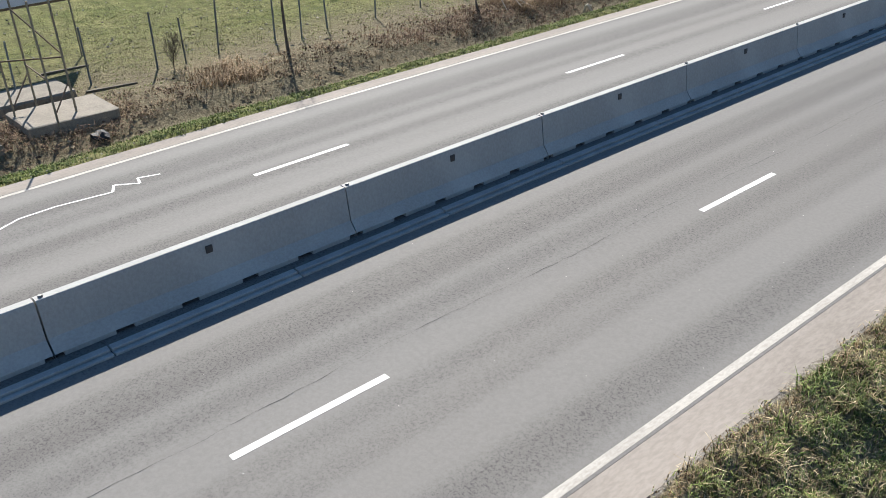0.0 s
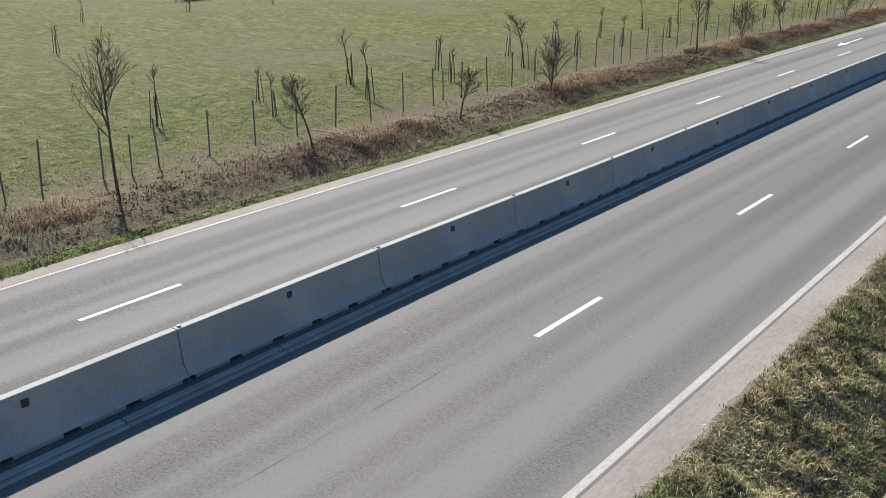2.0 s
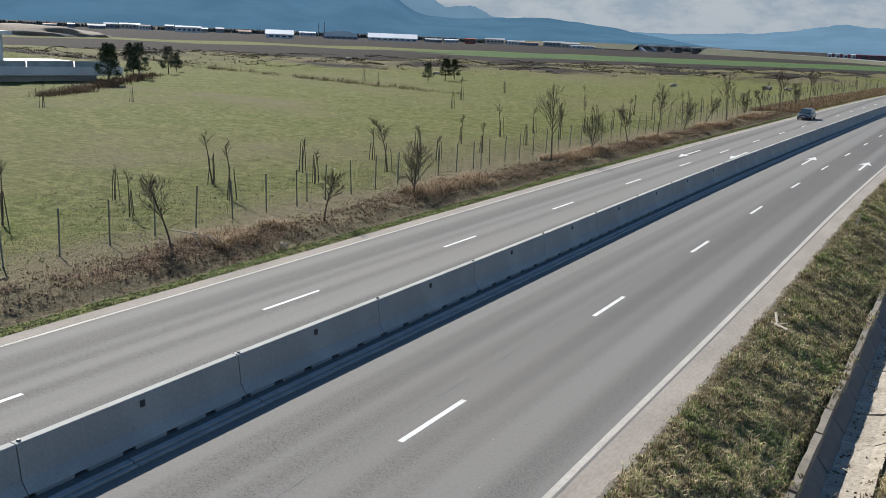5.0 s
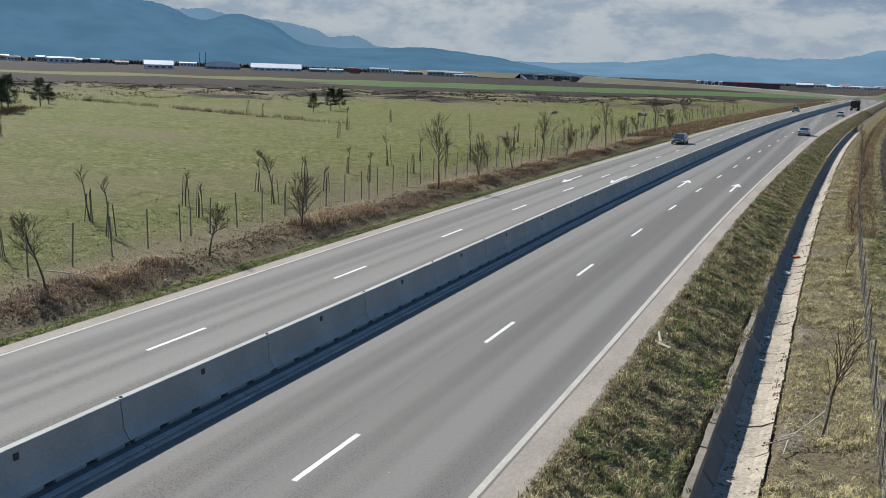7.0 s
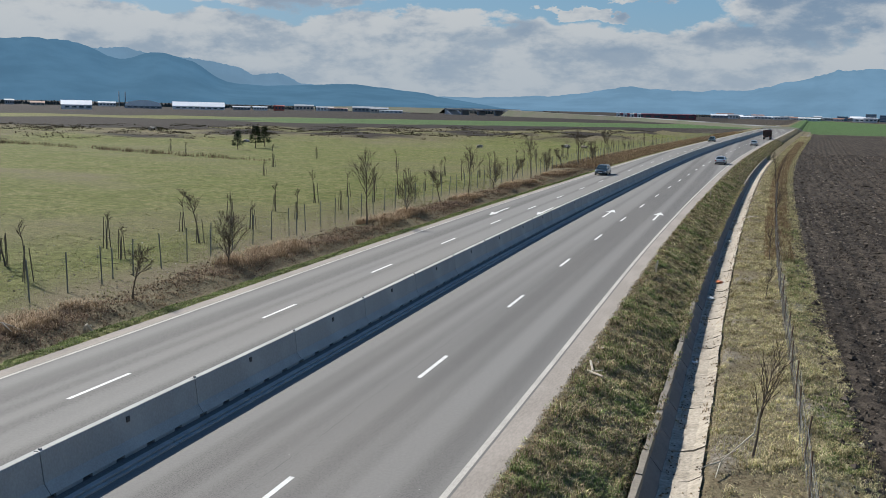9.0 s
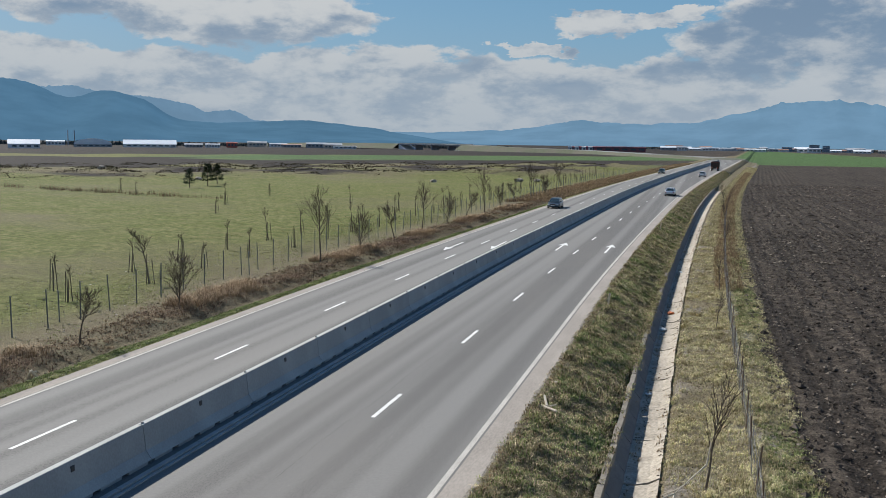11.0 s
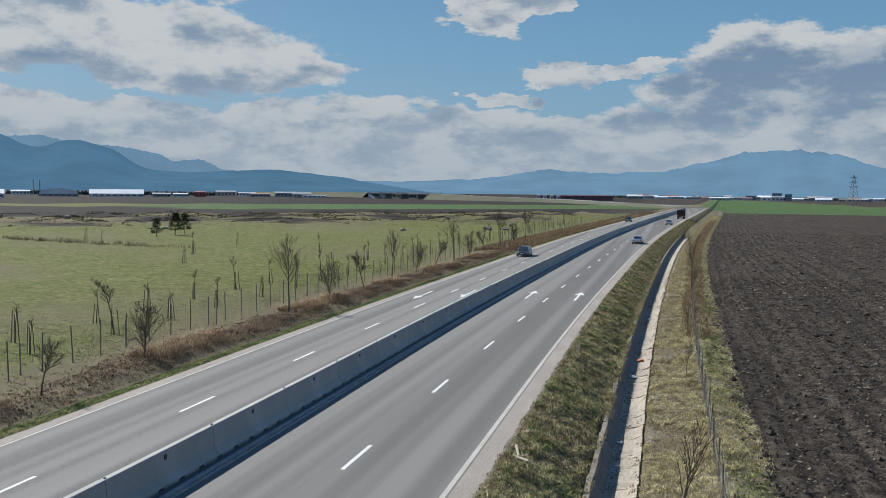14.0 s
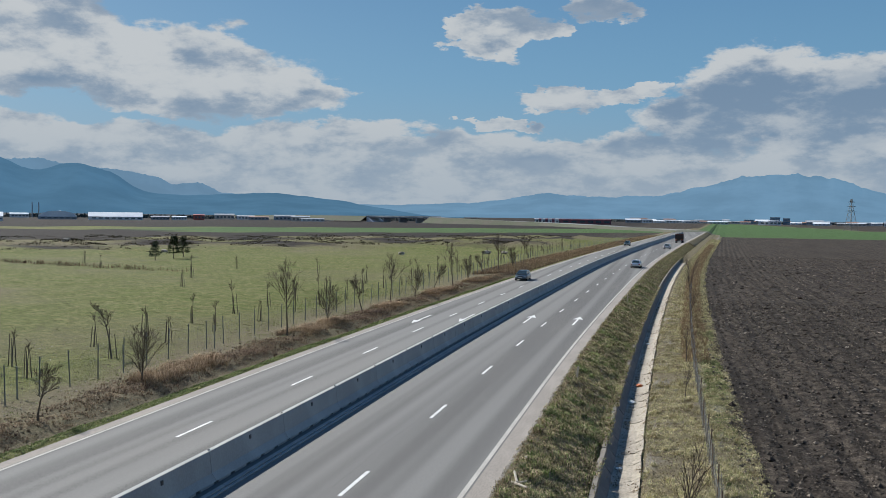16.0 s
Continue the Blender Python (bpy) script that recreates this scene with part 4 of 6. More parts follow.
protos = [tree("young_tree", 3, 3.0, 0.055, 0.55, 1, (0.02, 0.0), 2, "young leafless tree tied between wooden stakes", 0.72),
          tree("young_tree", 8, 3.3, 0.06, 0.5, 1, (-0.03, 0.05), 3, "young leafless tree tied between wooden stakes", 0.68),
          tree("young_tree", 14, 2.5, 0.05, 0.55, 1, (0.04, -0.03), 3, "short young leafless tree among its stakes", 0.75),
          tree("young_tree", 19, 3.6, 0.065, 0.5, 2, (-0.28, 0.10), 2, "leaning young tree with a spreading leafless crown", 0.6)]
spots = {0: [], 1: [], 2: [], 3: []}
for i, (la, y) in enumerate(rowA + rowB + far_rows + stray):
    kind = 3 if (la, y) == (-26.1, 25.7) else (i * 7 + i // 3) % 3
    spots[kind].append((la, y, rng.uniform(0, 6.28) if kind != 3 else 0.0, rng.uniform(0.85, 1.12)))
for k, pr in enumerate(protos):
    plant(pr, spots[k], None)
road_trees = [tree("roadside_tree", 41, 5.6, 0.075, 0.45, 2, (0.0, 0.0), 0, "slender leafless roadside tree with upswept branches", 0.40),
              tree("roadside_tree", 45, 3.2, 0.055, 0.5, 2, (-0.25, 0.1), 0, "small crooked leafless roadside tree", 0.4),
              tree("roadside_shrub", 52, 3.2, 0.05, 0.5, 2, (0.02, 0.0), 0, "leafless many-stemmed roadside shrub", 0.15)]
plant(road_trees[0], [(-19.9, -10.6, 0.3, 0.95), (-19.1, 38.8, 2.0, 1.0), (-19.5, 66.5, 4.0, 0.9), (-20.2, 96, 1.1, 1.0), (-20.5, 128, 2.1, 1.1), (-20.4, 150, 2.9, 1.0)], None)
plant(road_trees[1], [(-18.8, -1.6, 0.0, 1.0), (-17.6, 7.5, 2.6, 0.9), (-20.0, 59, 1.2, 1.1), (-19.6, 84, 3.1, 1.1), (-19.2, 112, 0.4, 1.1)], None)
plant(road_trees[2], [(-18.5, 17.4, 0.0, 0.95), (-18.9, 46.9, 2.0, 0.95), (-19.6, 76, 1.0, 1.0), (-19.9, 104, 3.0, 1.0), (-20.5, 140, 3.0, 1.2), (-21.6, -14.6, 1.0, 0.42)], None)
sap = tree("sapling", 63, 3.7, 0.042, 0.30, 1, (0.12, 0.0), 0, "thin leafless sapling between the ditch and the fence", 0.3)
plant(sap, [(10.92, 0.28, 0.6, 1.0), (11.9, 40.0, 2.0, 0.75), (11.6, 26, 1.0, 0.6), (12.3, 66, 1.0, 0.9), (12.4, 95, 3.0, 1.1), (12.0, 128, 4.0, 1.2)], None)
# a fallen split limb at the sapling's foot
bm = bmesh.new()
for a, b in (((0, 0, 0.95), (-0.9, -0.9, 0.25)), ((-0.5, -0.5, 0.5), (-1.0, -0.4, 0.1)), ((-0.9, -0.9, 0.25), (-1.5, -1.2, 0.05)), ((-0.7, -0.7, 0.4), (-1.3, -0.6, 0.02)), ((-0.9, -0.9, 0.22), (-1.0, -1.7, 0.03)), ((0, 0, 0.95), (0.1, 0.25, 1.6))):
    rod(bm, a, b, 0.028, 0.012, 5)
o = part("broken_branch", bm, PALEWOOD)
o.matrix_basis = Matrix.Translation(at_ground(10.92, -0.05))
tagged(o, "pale broken branch hanging from the sapling to the grass", "branch")


def pine(seed, high):
    rg = random.Random(seed)
    top = thing("pine_tree", Matrix(), "dark green pine with an uneven crown", "tree", "pines")
    bt = bmesh.new()
    rod(bt, (0, 0, -0.2), (0.1, 0.1, high * 0.95), 0.16, 0.04, 7)
    part("trunk", bt, BARK, top)
    v, f = [], []
    for _ in range(85):
        h = rg.uniform(0.22, 1.0)
        rad = high * 0.36 * (1.08 - h) ** 0.6 * rg.uniform(0.45, 1.05)
        a = rg.uniform(0, math.tau)
        c = Vector((math.cos(a) * rad, math.sin(a) * rad, high * h + rg.uniform(-0.2, 0.2)))
        for _ in range(34):
            d = Vector((rg.gauss(0, 1), rg.gauss(0, 1), rg.gauss(0.15, 0.7))).normalized()
            p = c + d * rg.uniform(0.0, 0.42)
            s = d.orthogonal().normalized() * 0.05
            i = len(v)
            v += [p - s, p + s, p + d * 0.38]
            f.append((i, i + 1, i + 2))
    part("crown", mesh_of("crown", v, f, NEEDLE), NEEDLE, top)
    return top


pines = [pine(4, 6.2), pine(9, 5.4)]
plant(pines[0], [(-111.2, 69.9, 0, 1.0), (-121.9, 85.3, 1.0, 0.98), (-132.4, 101.7, 2.0, 0.85), (-93.1, 137.7, 2.0, 0.62), (-94.4, 147.0, 4.0, 0.75), (-96.5, 154.5, 5.0, 0.7)], None)
plant(pines[1], [(-125.9, 87.4, 0, 0.8), (-138.9, 109.8, 2.2, 0.7), (-159.4, 109.8, 1.1, 0.9), (-166.9, 120.9, 1.1, 0.9)], None)
lat, y, z, r = scatter(2600, -130, -95, 36, 95, 22, lambda a, b: np.exp(-((b - (71 + (a + 112) * -1.35)) / 3.0) ** 2))
lat, y, z = tufted(lat, y, r, 26, 0.7)
blades("hedge", lat, y, z, r.uniform(0.25, 1.0, len(lat)), r.uniform(0.03, 0.07, len(lat)), BRAMBLE, "low leafless brown hedge", 0.4, 0.2, "hedge")
lat, y, z, r = scatter(900, -176, -69, 108, 153, 23, lambda a, b: np.exp(-((b - (121 - (a + 120) * 0.25)) / 2.0) ** 2))
lat, y, z = tufted(lat, y, r, 26, 0.7)
blades("hedge", lat, y, z, r.uniform(0.3, 1.2, len(lat)), r.uniform(0.03, 0.06, len(lat)), BRAMBLE, "row of leafless brown bushes", 0.4, 0.2, "hedge")


# ---- fences ----
def wire_net(name, lat, ys, z0, high, cell, wire, label_parent, wavy=0.0):
    """Knotted wire between the posts: level wires and uprights."""
    bm = bmesh.new()
    r = random.Random(int(abs(lat) * 10))
    levels = [z0 + high * k / 6 for k in range(1, 7)]
    for a, b in zip(ys, ys[1:]):
        pa, pb = at_ground(lat, a), at_ground(lat, b)
        for h in levels:
            rod(bm, pa + Vector((r.uniform(-wavy, wavy), 0, h)), pb + Vector((r.uniform(-wavy, wavy), 0, h)), wire, wire, 3)
        n = max(1, int((b - a) / cell))
        for k in range(n):
            q = pa.lerp(pb, (k + 0.5) / n) + Vector((r.uniform(-wavy, wavy), 0, 0))
            rod(bm, q + Vector((0, 0, z0)), q + Vector((r.uniform(-wavy, wavy), 0, z0 + high)), wire, wire, 3)
    return part(name, bm, STEEL, label_parent, "thin grey wire netting")


fence = thing("fence", Matrix(), "wire fence on slim grey-green posts along the meadow", "fence")
bm = bmesh.new()
rod(bm, (0, 0, -0.15), (0, 0, 2.12), 0.038, 0.036, 6)
postme = part("post", bm, FENCEPOST, fence)
rng = random.Random(33)
ys = [-25.3 + 2.6 * k for k in range(150)]
for k, y in enumerate(ys):
    o = postme if k == 0 else new("post", postme.data)
    o.parent = fence
    o.matrix_basis = Matrix.Translation(at_ground(-22.4, y)) @ Matrix.Rotation(rng.gauss(0, 0.025), 4, "X") @ Matrix.Rotation(rng.gauss(0, 0.03), 4, "Y")
wire_net("wire_net", -22.4, ys[:70], 0.1, 1.7, 0.5, 0.0022, fence)
for la, y in ((-22.0, -13.9), (-21.6, -8.9), (-22.9, 12.6), (-22.0, 20.9), (-21.8, 32.0)):
    bm = bmesh.new()
    rod(bm, (0, 0, -0.1), (rng.uniform(-0.1, 0.1), rng.uniform(-0.1, 0.1), 1.75), 0.036, 0.036, 6)
    o = part("post", bm, FENCEPOST, fence)
    o.matrix_basis = Matrix.Translation(at_ground(la, y))
fence2 = thing("field_fence", Matrix(), "sagging rusty wire fence along the ploughed field", "fence")
bm = bmesh.new()
rod(bm, (0, 0, -0.15), (0, 0, 1.45), 0.032, 0.03, 6)
post2 = part("post", bm, RUST, fence2)
ys2 = [-12.0 + 3.1 * k for k in range(66)]
for k, y in enumerate(ys2):
    o = post2 if k == 0 else new("post", post2.data)
    o.parent = fence2
    o.matrix_basis = Matrix.Translation(at_ground(12.4, y)) @ Matrix.Rotation(rng.gauss(0, 0.06), 4, "X") @ Matrix.Rotation(rng.gauss(0, 0.05), 4, "Y")
wire_net("wire_net", 12.4, ys2[:40], 0.05, 1.25, 0.20, 0.0045, fence2, 0.08)


# ---- litter and small things on the verges ----
WHITEPLASTIC = surf("white_plastic", (0.72, 0.72, 0.70), (0.6, 0.6, 0.58), 6, 30, 0.1, 0.5)
ORANGE = surf("orange_plastic", (0.62, 0.17, 0.05), None, 6, 30, 0.1, 0.6)


def crumple(name, seed, size, material, place, label, category, flat=0.5):
    bm = bmesh.new()
    bmesh.ops.create_icosphere(bm, subdivisions=2, radius=size)
    rg = random.Random(seed)
    for v in bm.verts:
        v.co *= rg.uniform(0.6, 1.25)
        v.co.z *= flat
    o = part(name, bm, material)
    o.matrix_basis = Matrix.Translation(place + Vector((0, 0, size * flat * 0.5)))
    return tagged(o, label, category)


bm = bmesh.new()
rod(bm, (-0.55, 0.42, 0.04), (0.45, -0.48, 0.09), 0.06, 0.045, 6)
rod(bm, (-0.18, 0.62, 0.30), (0.02, 0.02, 0.10), 0.045, 0.05, 6)
rod(bm, (0.0, 0.0, 0.08), (0.35, 0.12, 0.14), 0.03, 0.02, 5)
o = part("broken_plank", bm, PALEWOOD)
o.matrix_basis = Matrix.Translation(at_ground(5.4, 3.3))
tagged(o, "pale splintered piece of wood lying on the verge", "wood")
for la, y, h in ((5.45, 25.0, 0.75), (5.5, 75, 0.8)):
    bm = boxed(-0.05, 0.05, -0.03, 0.03, -0.1, h, 0.01)
    o = part("marker_post", bm, PALEWOOD)
    o.matrix_basis = Matrix.Translation(at_ground(la, y)) @ Matrix.Rotation(0.12, 4, "Y")
    tagged(o, "short pale wooden marker stake in the verge", "post")
ditch_z = Vector((0, 0, -1.9))
for i, (la, y, s, mat_, lab) in enumerate(((8.6, 26.5, 0.20, WHITEPLASTIC, "crumpled white plastic bag in the ditch"), (8.85, 32.0, 0.22, ORANGE, "orange plastic scrap in the ditch"),
                                           (8.55, 12.0, 0.13, WHITEPLASTIC, "dirty white plastic scrap in the ditch"), (8.75, 52.0, 0.16, WHITEPLASTIC, "dirty white plastic scrap in the ditch"))):
    crumple("plastic_litter", 50 + i, s, mat_, Vector((la + bend(y), y, -1.68)), lab, "litter")
rng = random.Random(70)
for i in range(14):
    la, y = rng.uniform(5.2, 7.6), rng.uniform(-14, 45)
    crumple("paper_scrap", 80 + i, rng.uniform(0.04, 0.075), WHITEPLASTIC if i % 3 else PALEWOOD, at_ground(la, y), "small pale scrap of litter in the grass", "litter", 0.4)
bm = bmesh.new()
for a, b in (((0, 0, 0), (0.25, -0.15, 0.42)), ((0.25, -0.15, 0.42), (0.4, 0.05, 0.1)), ((0.0, 0.1, 0.0), (0.3, 0.1, 0.35))):
    rod(bm, a, b, 0.09, 0.05, 6)
o = part("pale_stump", bm, PALEWOOD)
o.matrix_basis = Matrix.Translation(at_ground(-16.0, 2.2))
tagged(o, "pale broken stump at the edge of the bank", "wood")
bm = bmesh.new()
for a, b in (((0, 0, 0.8), (1.0, 1.2, 0.5)), ((1.0, 1.2, 0.5), (1.8, 1.7, 0.1)), ((1.0, 1.2, 0.5), (1.6, 1.1, 0.2)), ((0.6, 0.7, 0.6), (1.2, 0.6, 0.1))):
    rod(bm, a, b, 0.035, 0.02, 5)
o = part("broken_branch", bm, PALEWOOD)
o.matrix_basis = Matrix.Translation(at_ground(-19.0, -1.4))
tagged(o, "pale broken branch lying on the brown bank", "branch")


# ---- hoarding frame on concrete footings ----
TANSTEEL = surf("tan_painted_steel", (0.27, 0.225, 0.155), (0.17, 0.13, 0.085), 4, 50, 0.3, 0.8)
hoarding = thing("hoarding", Matrix(), "weathered white hoarding on a rusty pole frame", "billboard")
PANEL = surf("hoarding_panel", (0.62, 0.63, 0.66), (0.50, 0.51, 0.54), 0.6, 20, 0.12, 0.6)
legs = [(-17.9, -19.6), (-17.3, -20.4), (-19.5, -20.3), (-18.8, -21.2), (-26.7, -16.2), (-26.7, -19.4), (-26.7, -22.5), (-17.2, -22.6)]
for la, y in legs:
    bm = bmesh.new()
    rod(bm, at_ground(la, y) + Vector((0, 0, -0.1)), (la - 0.2, y, 3.5 if la > -21 else 3.7), 0.036, 0.034, 7)
    part("leg", bm, TANSTEEL, hoarding)
for a, b in (((-18.0, -19.6, 1.7), (-19.6, -20.3, 2.9)), ((-18.9, -21.2, 1.6), (-18.0, -19.6, 1.6)), ((-19.6, -20.3, 1.2), (-17.4, -20.4, 1.2)), ((-18.8, -21.2, 0.1), (-19.6, -20.3, 0.9)), ((-17.3, -20.4, 0.1), (-18.0, -19.6, 0.8))):
    bm = bmesh.new()
    rod(bm, a, b, 0.026, 0.026, 6)
    part("brace", bm, RUST, hoarding)
bm = boxed(-27.02, -26.95, -25.0, -15.75, 1.5, 3.7, 0.01)
part("panel", bm, PANEL, hoarding, "blank off-white panel")
for yy in (-25.0, -15.78):
    part("panel_frame", boxed(-26.94, -26.90, yy - 0.03, yy + 0.03, 1.45, 3.75), RUST, hoarding)
part("panel_frame", boxed(-26.94, -26.90, -25.0, -15.75, 1.42, 1.5), RUST, hoarding)
for (x0, x1, y0, y1, zt) in ((-19.3, -17.2, -21.3, -18.5, -0.12), (-22.6, -20.6, -22.5, -18.6, -0.3), (-18.2, -16.7, -24.2, -22.2, -0.2)):
    bm = boxed(x0, x1, y0, y1, zt - 0.5, zt, 0.04)
    rg = random.Random(int(x0 * -10))
    for v in bm.verts:
        v.co += Vector((rg.uniform(-1, 1), rg.uniform(-1, 1), rg.uniform(-1, 1))) * 0.04
    tagged(part("concrete_footing", bm, COPE), "weathered concrete footing slab under the hoarding", "footing", "hoarding footings")
o = crumple("tarpaulin", 91, 0.30, RUBBER, at_ground(-16.4, -19.5), "dark green-black sack on the shoulder", "sack", 0.6)
bm = boxed(-0.9, 0.9, -0.06, 0.06, 0, 0.08, 0.01)
for la, y, a in ((-21.2, -17.2, 1.4), (-23.4, -19.0, 1.2), (-25.0, -17.5, 1.5)):
    o = part("wooden_beam", bm.copy(), STAKEWOOD)
    o.matrix_basis = Matrix.Translation(at_ground(la, y)) @ Matrix.Rotation(a, 4, "Z")
    tagged(o, "old wooden beam lying in the grass", "beam", "loose beams")
bm.free()

# ---- far away: mountains, town, pylon ----
EYE_XY = Vector((10.5, -27.9))


def bearing(deg, d):
    a = radians(deg)
    return EYE_XY + Vector((-math.sin(a), math.cos(a))) * d


def ground_far(p):
    return float(land(p.x, p.y))


def haze_glow(name, base, glow, power):
    """Slopes with the blue haze of kilometres of air put in as emission."""
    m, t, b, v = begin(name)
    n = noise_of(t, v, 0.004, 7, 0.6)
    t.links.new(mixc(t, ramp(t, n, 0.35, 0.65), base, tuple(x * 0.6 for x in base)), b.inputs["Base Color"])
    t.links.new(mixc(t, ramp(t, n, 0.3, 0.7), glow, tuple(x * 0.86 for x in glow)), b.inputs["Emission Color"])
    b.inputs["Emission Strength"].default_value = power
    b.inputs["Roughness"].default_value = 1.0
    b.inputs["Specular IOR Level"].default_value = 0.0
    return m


def ridge(name, knots, d, deep, material, label, rough, seed):
    """A range of hills: its crest follows heights at a few bearings, its flanks fall in folds towards the plain."""
    knots = sorted(knots)
    degs = np.linspace(knots[0][0], knots[-1][0], 420)
    crest = np.interp(degs, [k[0] for k in knots], [k[1] for k in knots])
    k = np.ones(7) / 7
    crest = np.convolve(np.pad(crest, 3, mode="edge"), k, "valid")
    soft = crest.copy()
    crest = crest * np.array([1 + rough * (noise.fractal(Vector((a * 0.9, seed, 0)), 0.8, 2.1, 6) + 0.35 * noise.fractal(Vector((a * 6, seed, 3)), 0.8, 2.1, 3)) for a in degs])
    verts, faces, rows = [], [], 9
    for j in range(rows):
        f = j / (rows - 1)                     # 0 at the foot, 1 at the crest
        for i, a in enumerate(degs):
            fold = noise.fractal(Vector((a * 0.35, f * 1.5, seed)), 1.0, 2.0, 5)
            h = (soft[i] + (crest[i] - soft[i]) * f ** 4) * f ** 1.15 * (1 + (0.22 * fold if j < rows - 1 else 0))
            p = bearing(a, d - deep * (1 - f) + 60 * fold)
            verts.append((p.x, p.y, max(h, 0) - (30 if j == 0 else 0)))
    n = len(degs)
    for j in range(rows - 1):
        for i in range(n - 1):
            faces.append((j * n + i, j * n + i + 1, (j + 1) * n + i + 1, (j + 1) * n + i))
    me = mesh_of(name, verts, faces, material, True)
    tagged(part(name, me, material), label, "mountain", kind="structure")


# the blue of all three ranges is painted haze that glows by itself
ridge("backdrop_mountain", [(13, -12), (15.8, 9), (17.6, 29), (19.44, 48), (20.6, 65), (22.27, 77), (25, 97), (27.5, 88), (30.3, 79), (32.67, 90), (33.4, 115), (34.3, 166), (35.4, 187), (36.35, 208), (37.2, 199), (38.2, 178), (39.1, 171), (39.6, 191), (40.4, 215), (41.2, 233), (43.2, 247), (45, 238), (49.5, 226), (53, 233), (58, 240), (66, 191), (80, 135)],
      4000, 900, haze_glow("near_mountain", (0.020, 0.030, 0.032), (0.056, 0.128, 0.208), 1.0), "wooded mountain beyond the plain, tinted with glowing blue haze", 0.03, 1.0)
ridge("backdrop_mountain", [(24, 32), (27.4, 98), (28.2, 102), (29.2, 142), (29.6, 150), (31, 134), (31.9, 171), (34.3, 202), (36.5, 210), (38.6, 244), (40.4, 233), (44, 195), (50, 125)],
      4420, 300, haze_glow("far_mountain", (0.018, 0.022, 0.026), (0.120, 0.205, 0.295), 1.0), "pale blue mountain ridge in haze", 0.05, 5.0)
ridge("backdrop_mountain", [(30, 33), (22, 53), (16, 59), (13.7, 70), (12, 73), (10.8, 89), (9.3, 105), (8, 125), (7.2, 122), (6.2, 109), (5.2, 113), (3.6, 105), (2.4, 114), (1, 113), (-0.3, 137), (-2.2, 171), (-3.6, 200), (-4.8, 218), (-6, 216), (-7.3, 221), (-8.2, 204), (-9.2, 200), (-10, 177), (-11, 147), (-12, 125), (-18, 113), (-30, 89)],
      4560, 700, haze_glow("hazy_mountain", (0.018, 0.022, 0.026), (0.115, 0.212, 0.310), 1.0), "hazy blue mountain range on the horizon", 0.06, 9.0)

WHITEWALL = surf("white_cladding", (0.70, 0.71, 0.72), (0.58, 0.59, 0.61), 0.1, 2, 0.1, 0.6)
GREYWALL = surf("grey_cladding", (0.32, 0.34, 0.37), (0.25, 0.27, 0.30), 0.1, 2, 0.15, 0.7, per=0.35)
BRICKY = surf("rendered_wall", (0.46, 0.41, 0.36), (0.38, 0.34, 0.31), 0.1, 2, 0.15, 0.8, per=0.4)
REDWALL = surf("red_cladding", (0.40, 0.085, 0.060), (0.30, 0.07, 0.055), 0.1, 2, 0.1, 0.6)
PURPLE = surf("plum_cladding", (0.16, 0.045, 0.065), (0.11, 0.035, 0.05), 0.05, 2, 0.2, 0.6)
ROOFTILE = surf("roof_tiles", (0.28, 0.15, 0.11), (0.20, 0.11, 0.085), 0.2, 3, 0.2, 0.8, per=0.4)
GLASS = surf("dark_window", (0.035, 0.055, 0.075), (0.05, 0.08, 0.10), 0.3, 3, 0.1, 0.15, spec=0.8, bump=0)
BLUEGLASS = surf("blue_glazing", (0.055, 0.13, 0.22), (0.08, 0.17, 0.26), 0.3, 3, 0.1, 0.15, spec=0.8, bump=0)


def gabled(bm, w, l, h, rise, level=False):
    """A roof over w by l at height h, with overhang."""
    a, b = w / 2 + 0.3, l / 2 + 0.3
    v = [bm.verts.new(p) for p in ((-a, -b, h), (a, -b, h), (a, b, h), (-a, b, h), (0, -b, h + rise), (0, b, h + rise))]
    if level:      # ridge across the front
        v[4].co, v[5].co = Vector((a, 0, h + rise)), Vector((-a, 0, h + rise))
        for f in ((1, 2, 4), (3, 0, 5), (0, 1, 4, 5), (2, 3, 5, 4), (0, 3, 2, 1)):
            bm.faces.new([v[i] for i in f])
        return bm
    for f in ((0, 1, 4), (2, 3, 5), (0, 4, 5, 3), (1, 2, 5, 4), (0, 3, 2, 1)):
        bm.faces.new([v[i] for i in f])
    return bm


def hall(name, deg, d, w, l, h, wall, roof, label, rise=1.0, turn=None, windows=5, arched=False):
    p = bearing(deg, d)
    face = radians(deg) if turn is None else turn
    top = thing(name, Matrix.Translation((p.x, p.y, ground_far(p) - 0.1)) @ Matrix.Rotation(face, 4, "Z"), label, "building", "buildings of the town")
    part("wall", boxed(-w / 2, w / 2, -l / 2, l / 2, 0, h), wall, top)
    bm = bmesh.new()
    if arched:
        n = 10
        ring = [[bm.verts.new((w / 2 * math.cos(math.pi * k / n), s * l / 2, h + rise * math.sin(math.pi * k / n))) for k in range(n + 1)] for s in (-1, 1)]
        for k in range(n):
            bm.faces.new((ring[0][k], ring[0][k + 1], ring[1][k + 1], ring[1][k]))
        bm.faces.new(ring[0]), bm.faces.new(ring[1][::-1])
    else:
        gabled(bm, w, l, h, rise, True)
    part("roof", bm, roof, top)
    ww = w / (windows * 1.6 + 0.6)
    for k in range(windows):
        x = -w / 2 + ww * 0.9 + k * ww * 1.6
        part("window", boxed(x, x + ww, -l / 2 - 0.06, -l / 2 + 0.02, h * 0.35, h * 0.7), GLASS, top)
    return top


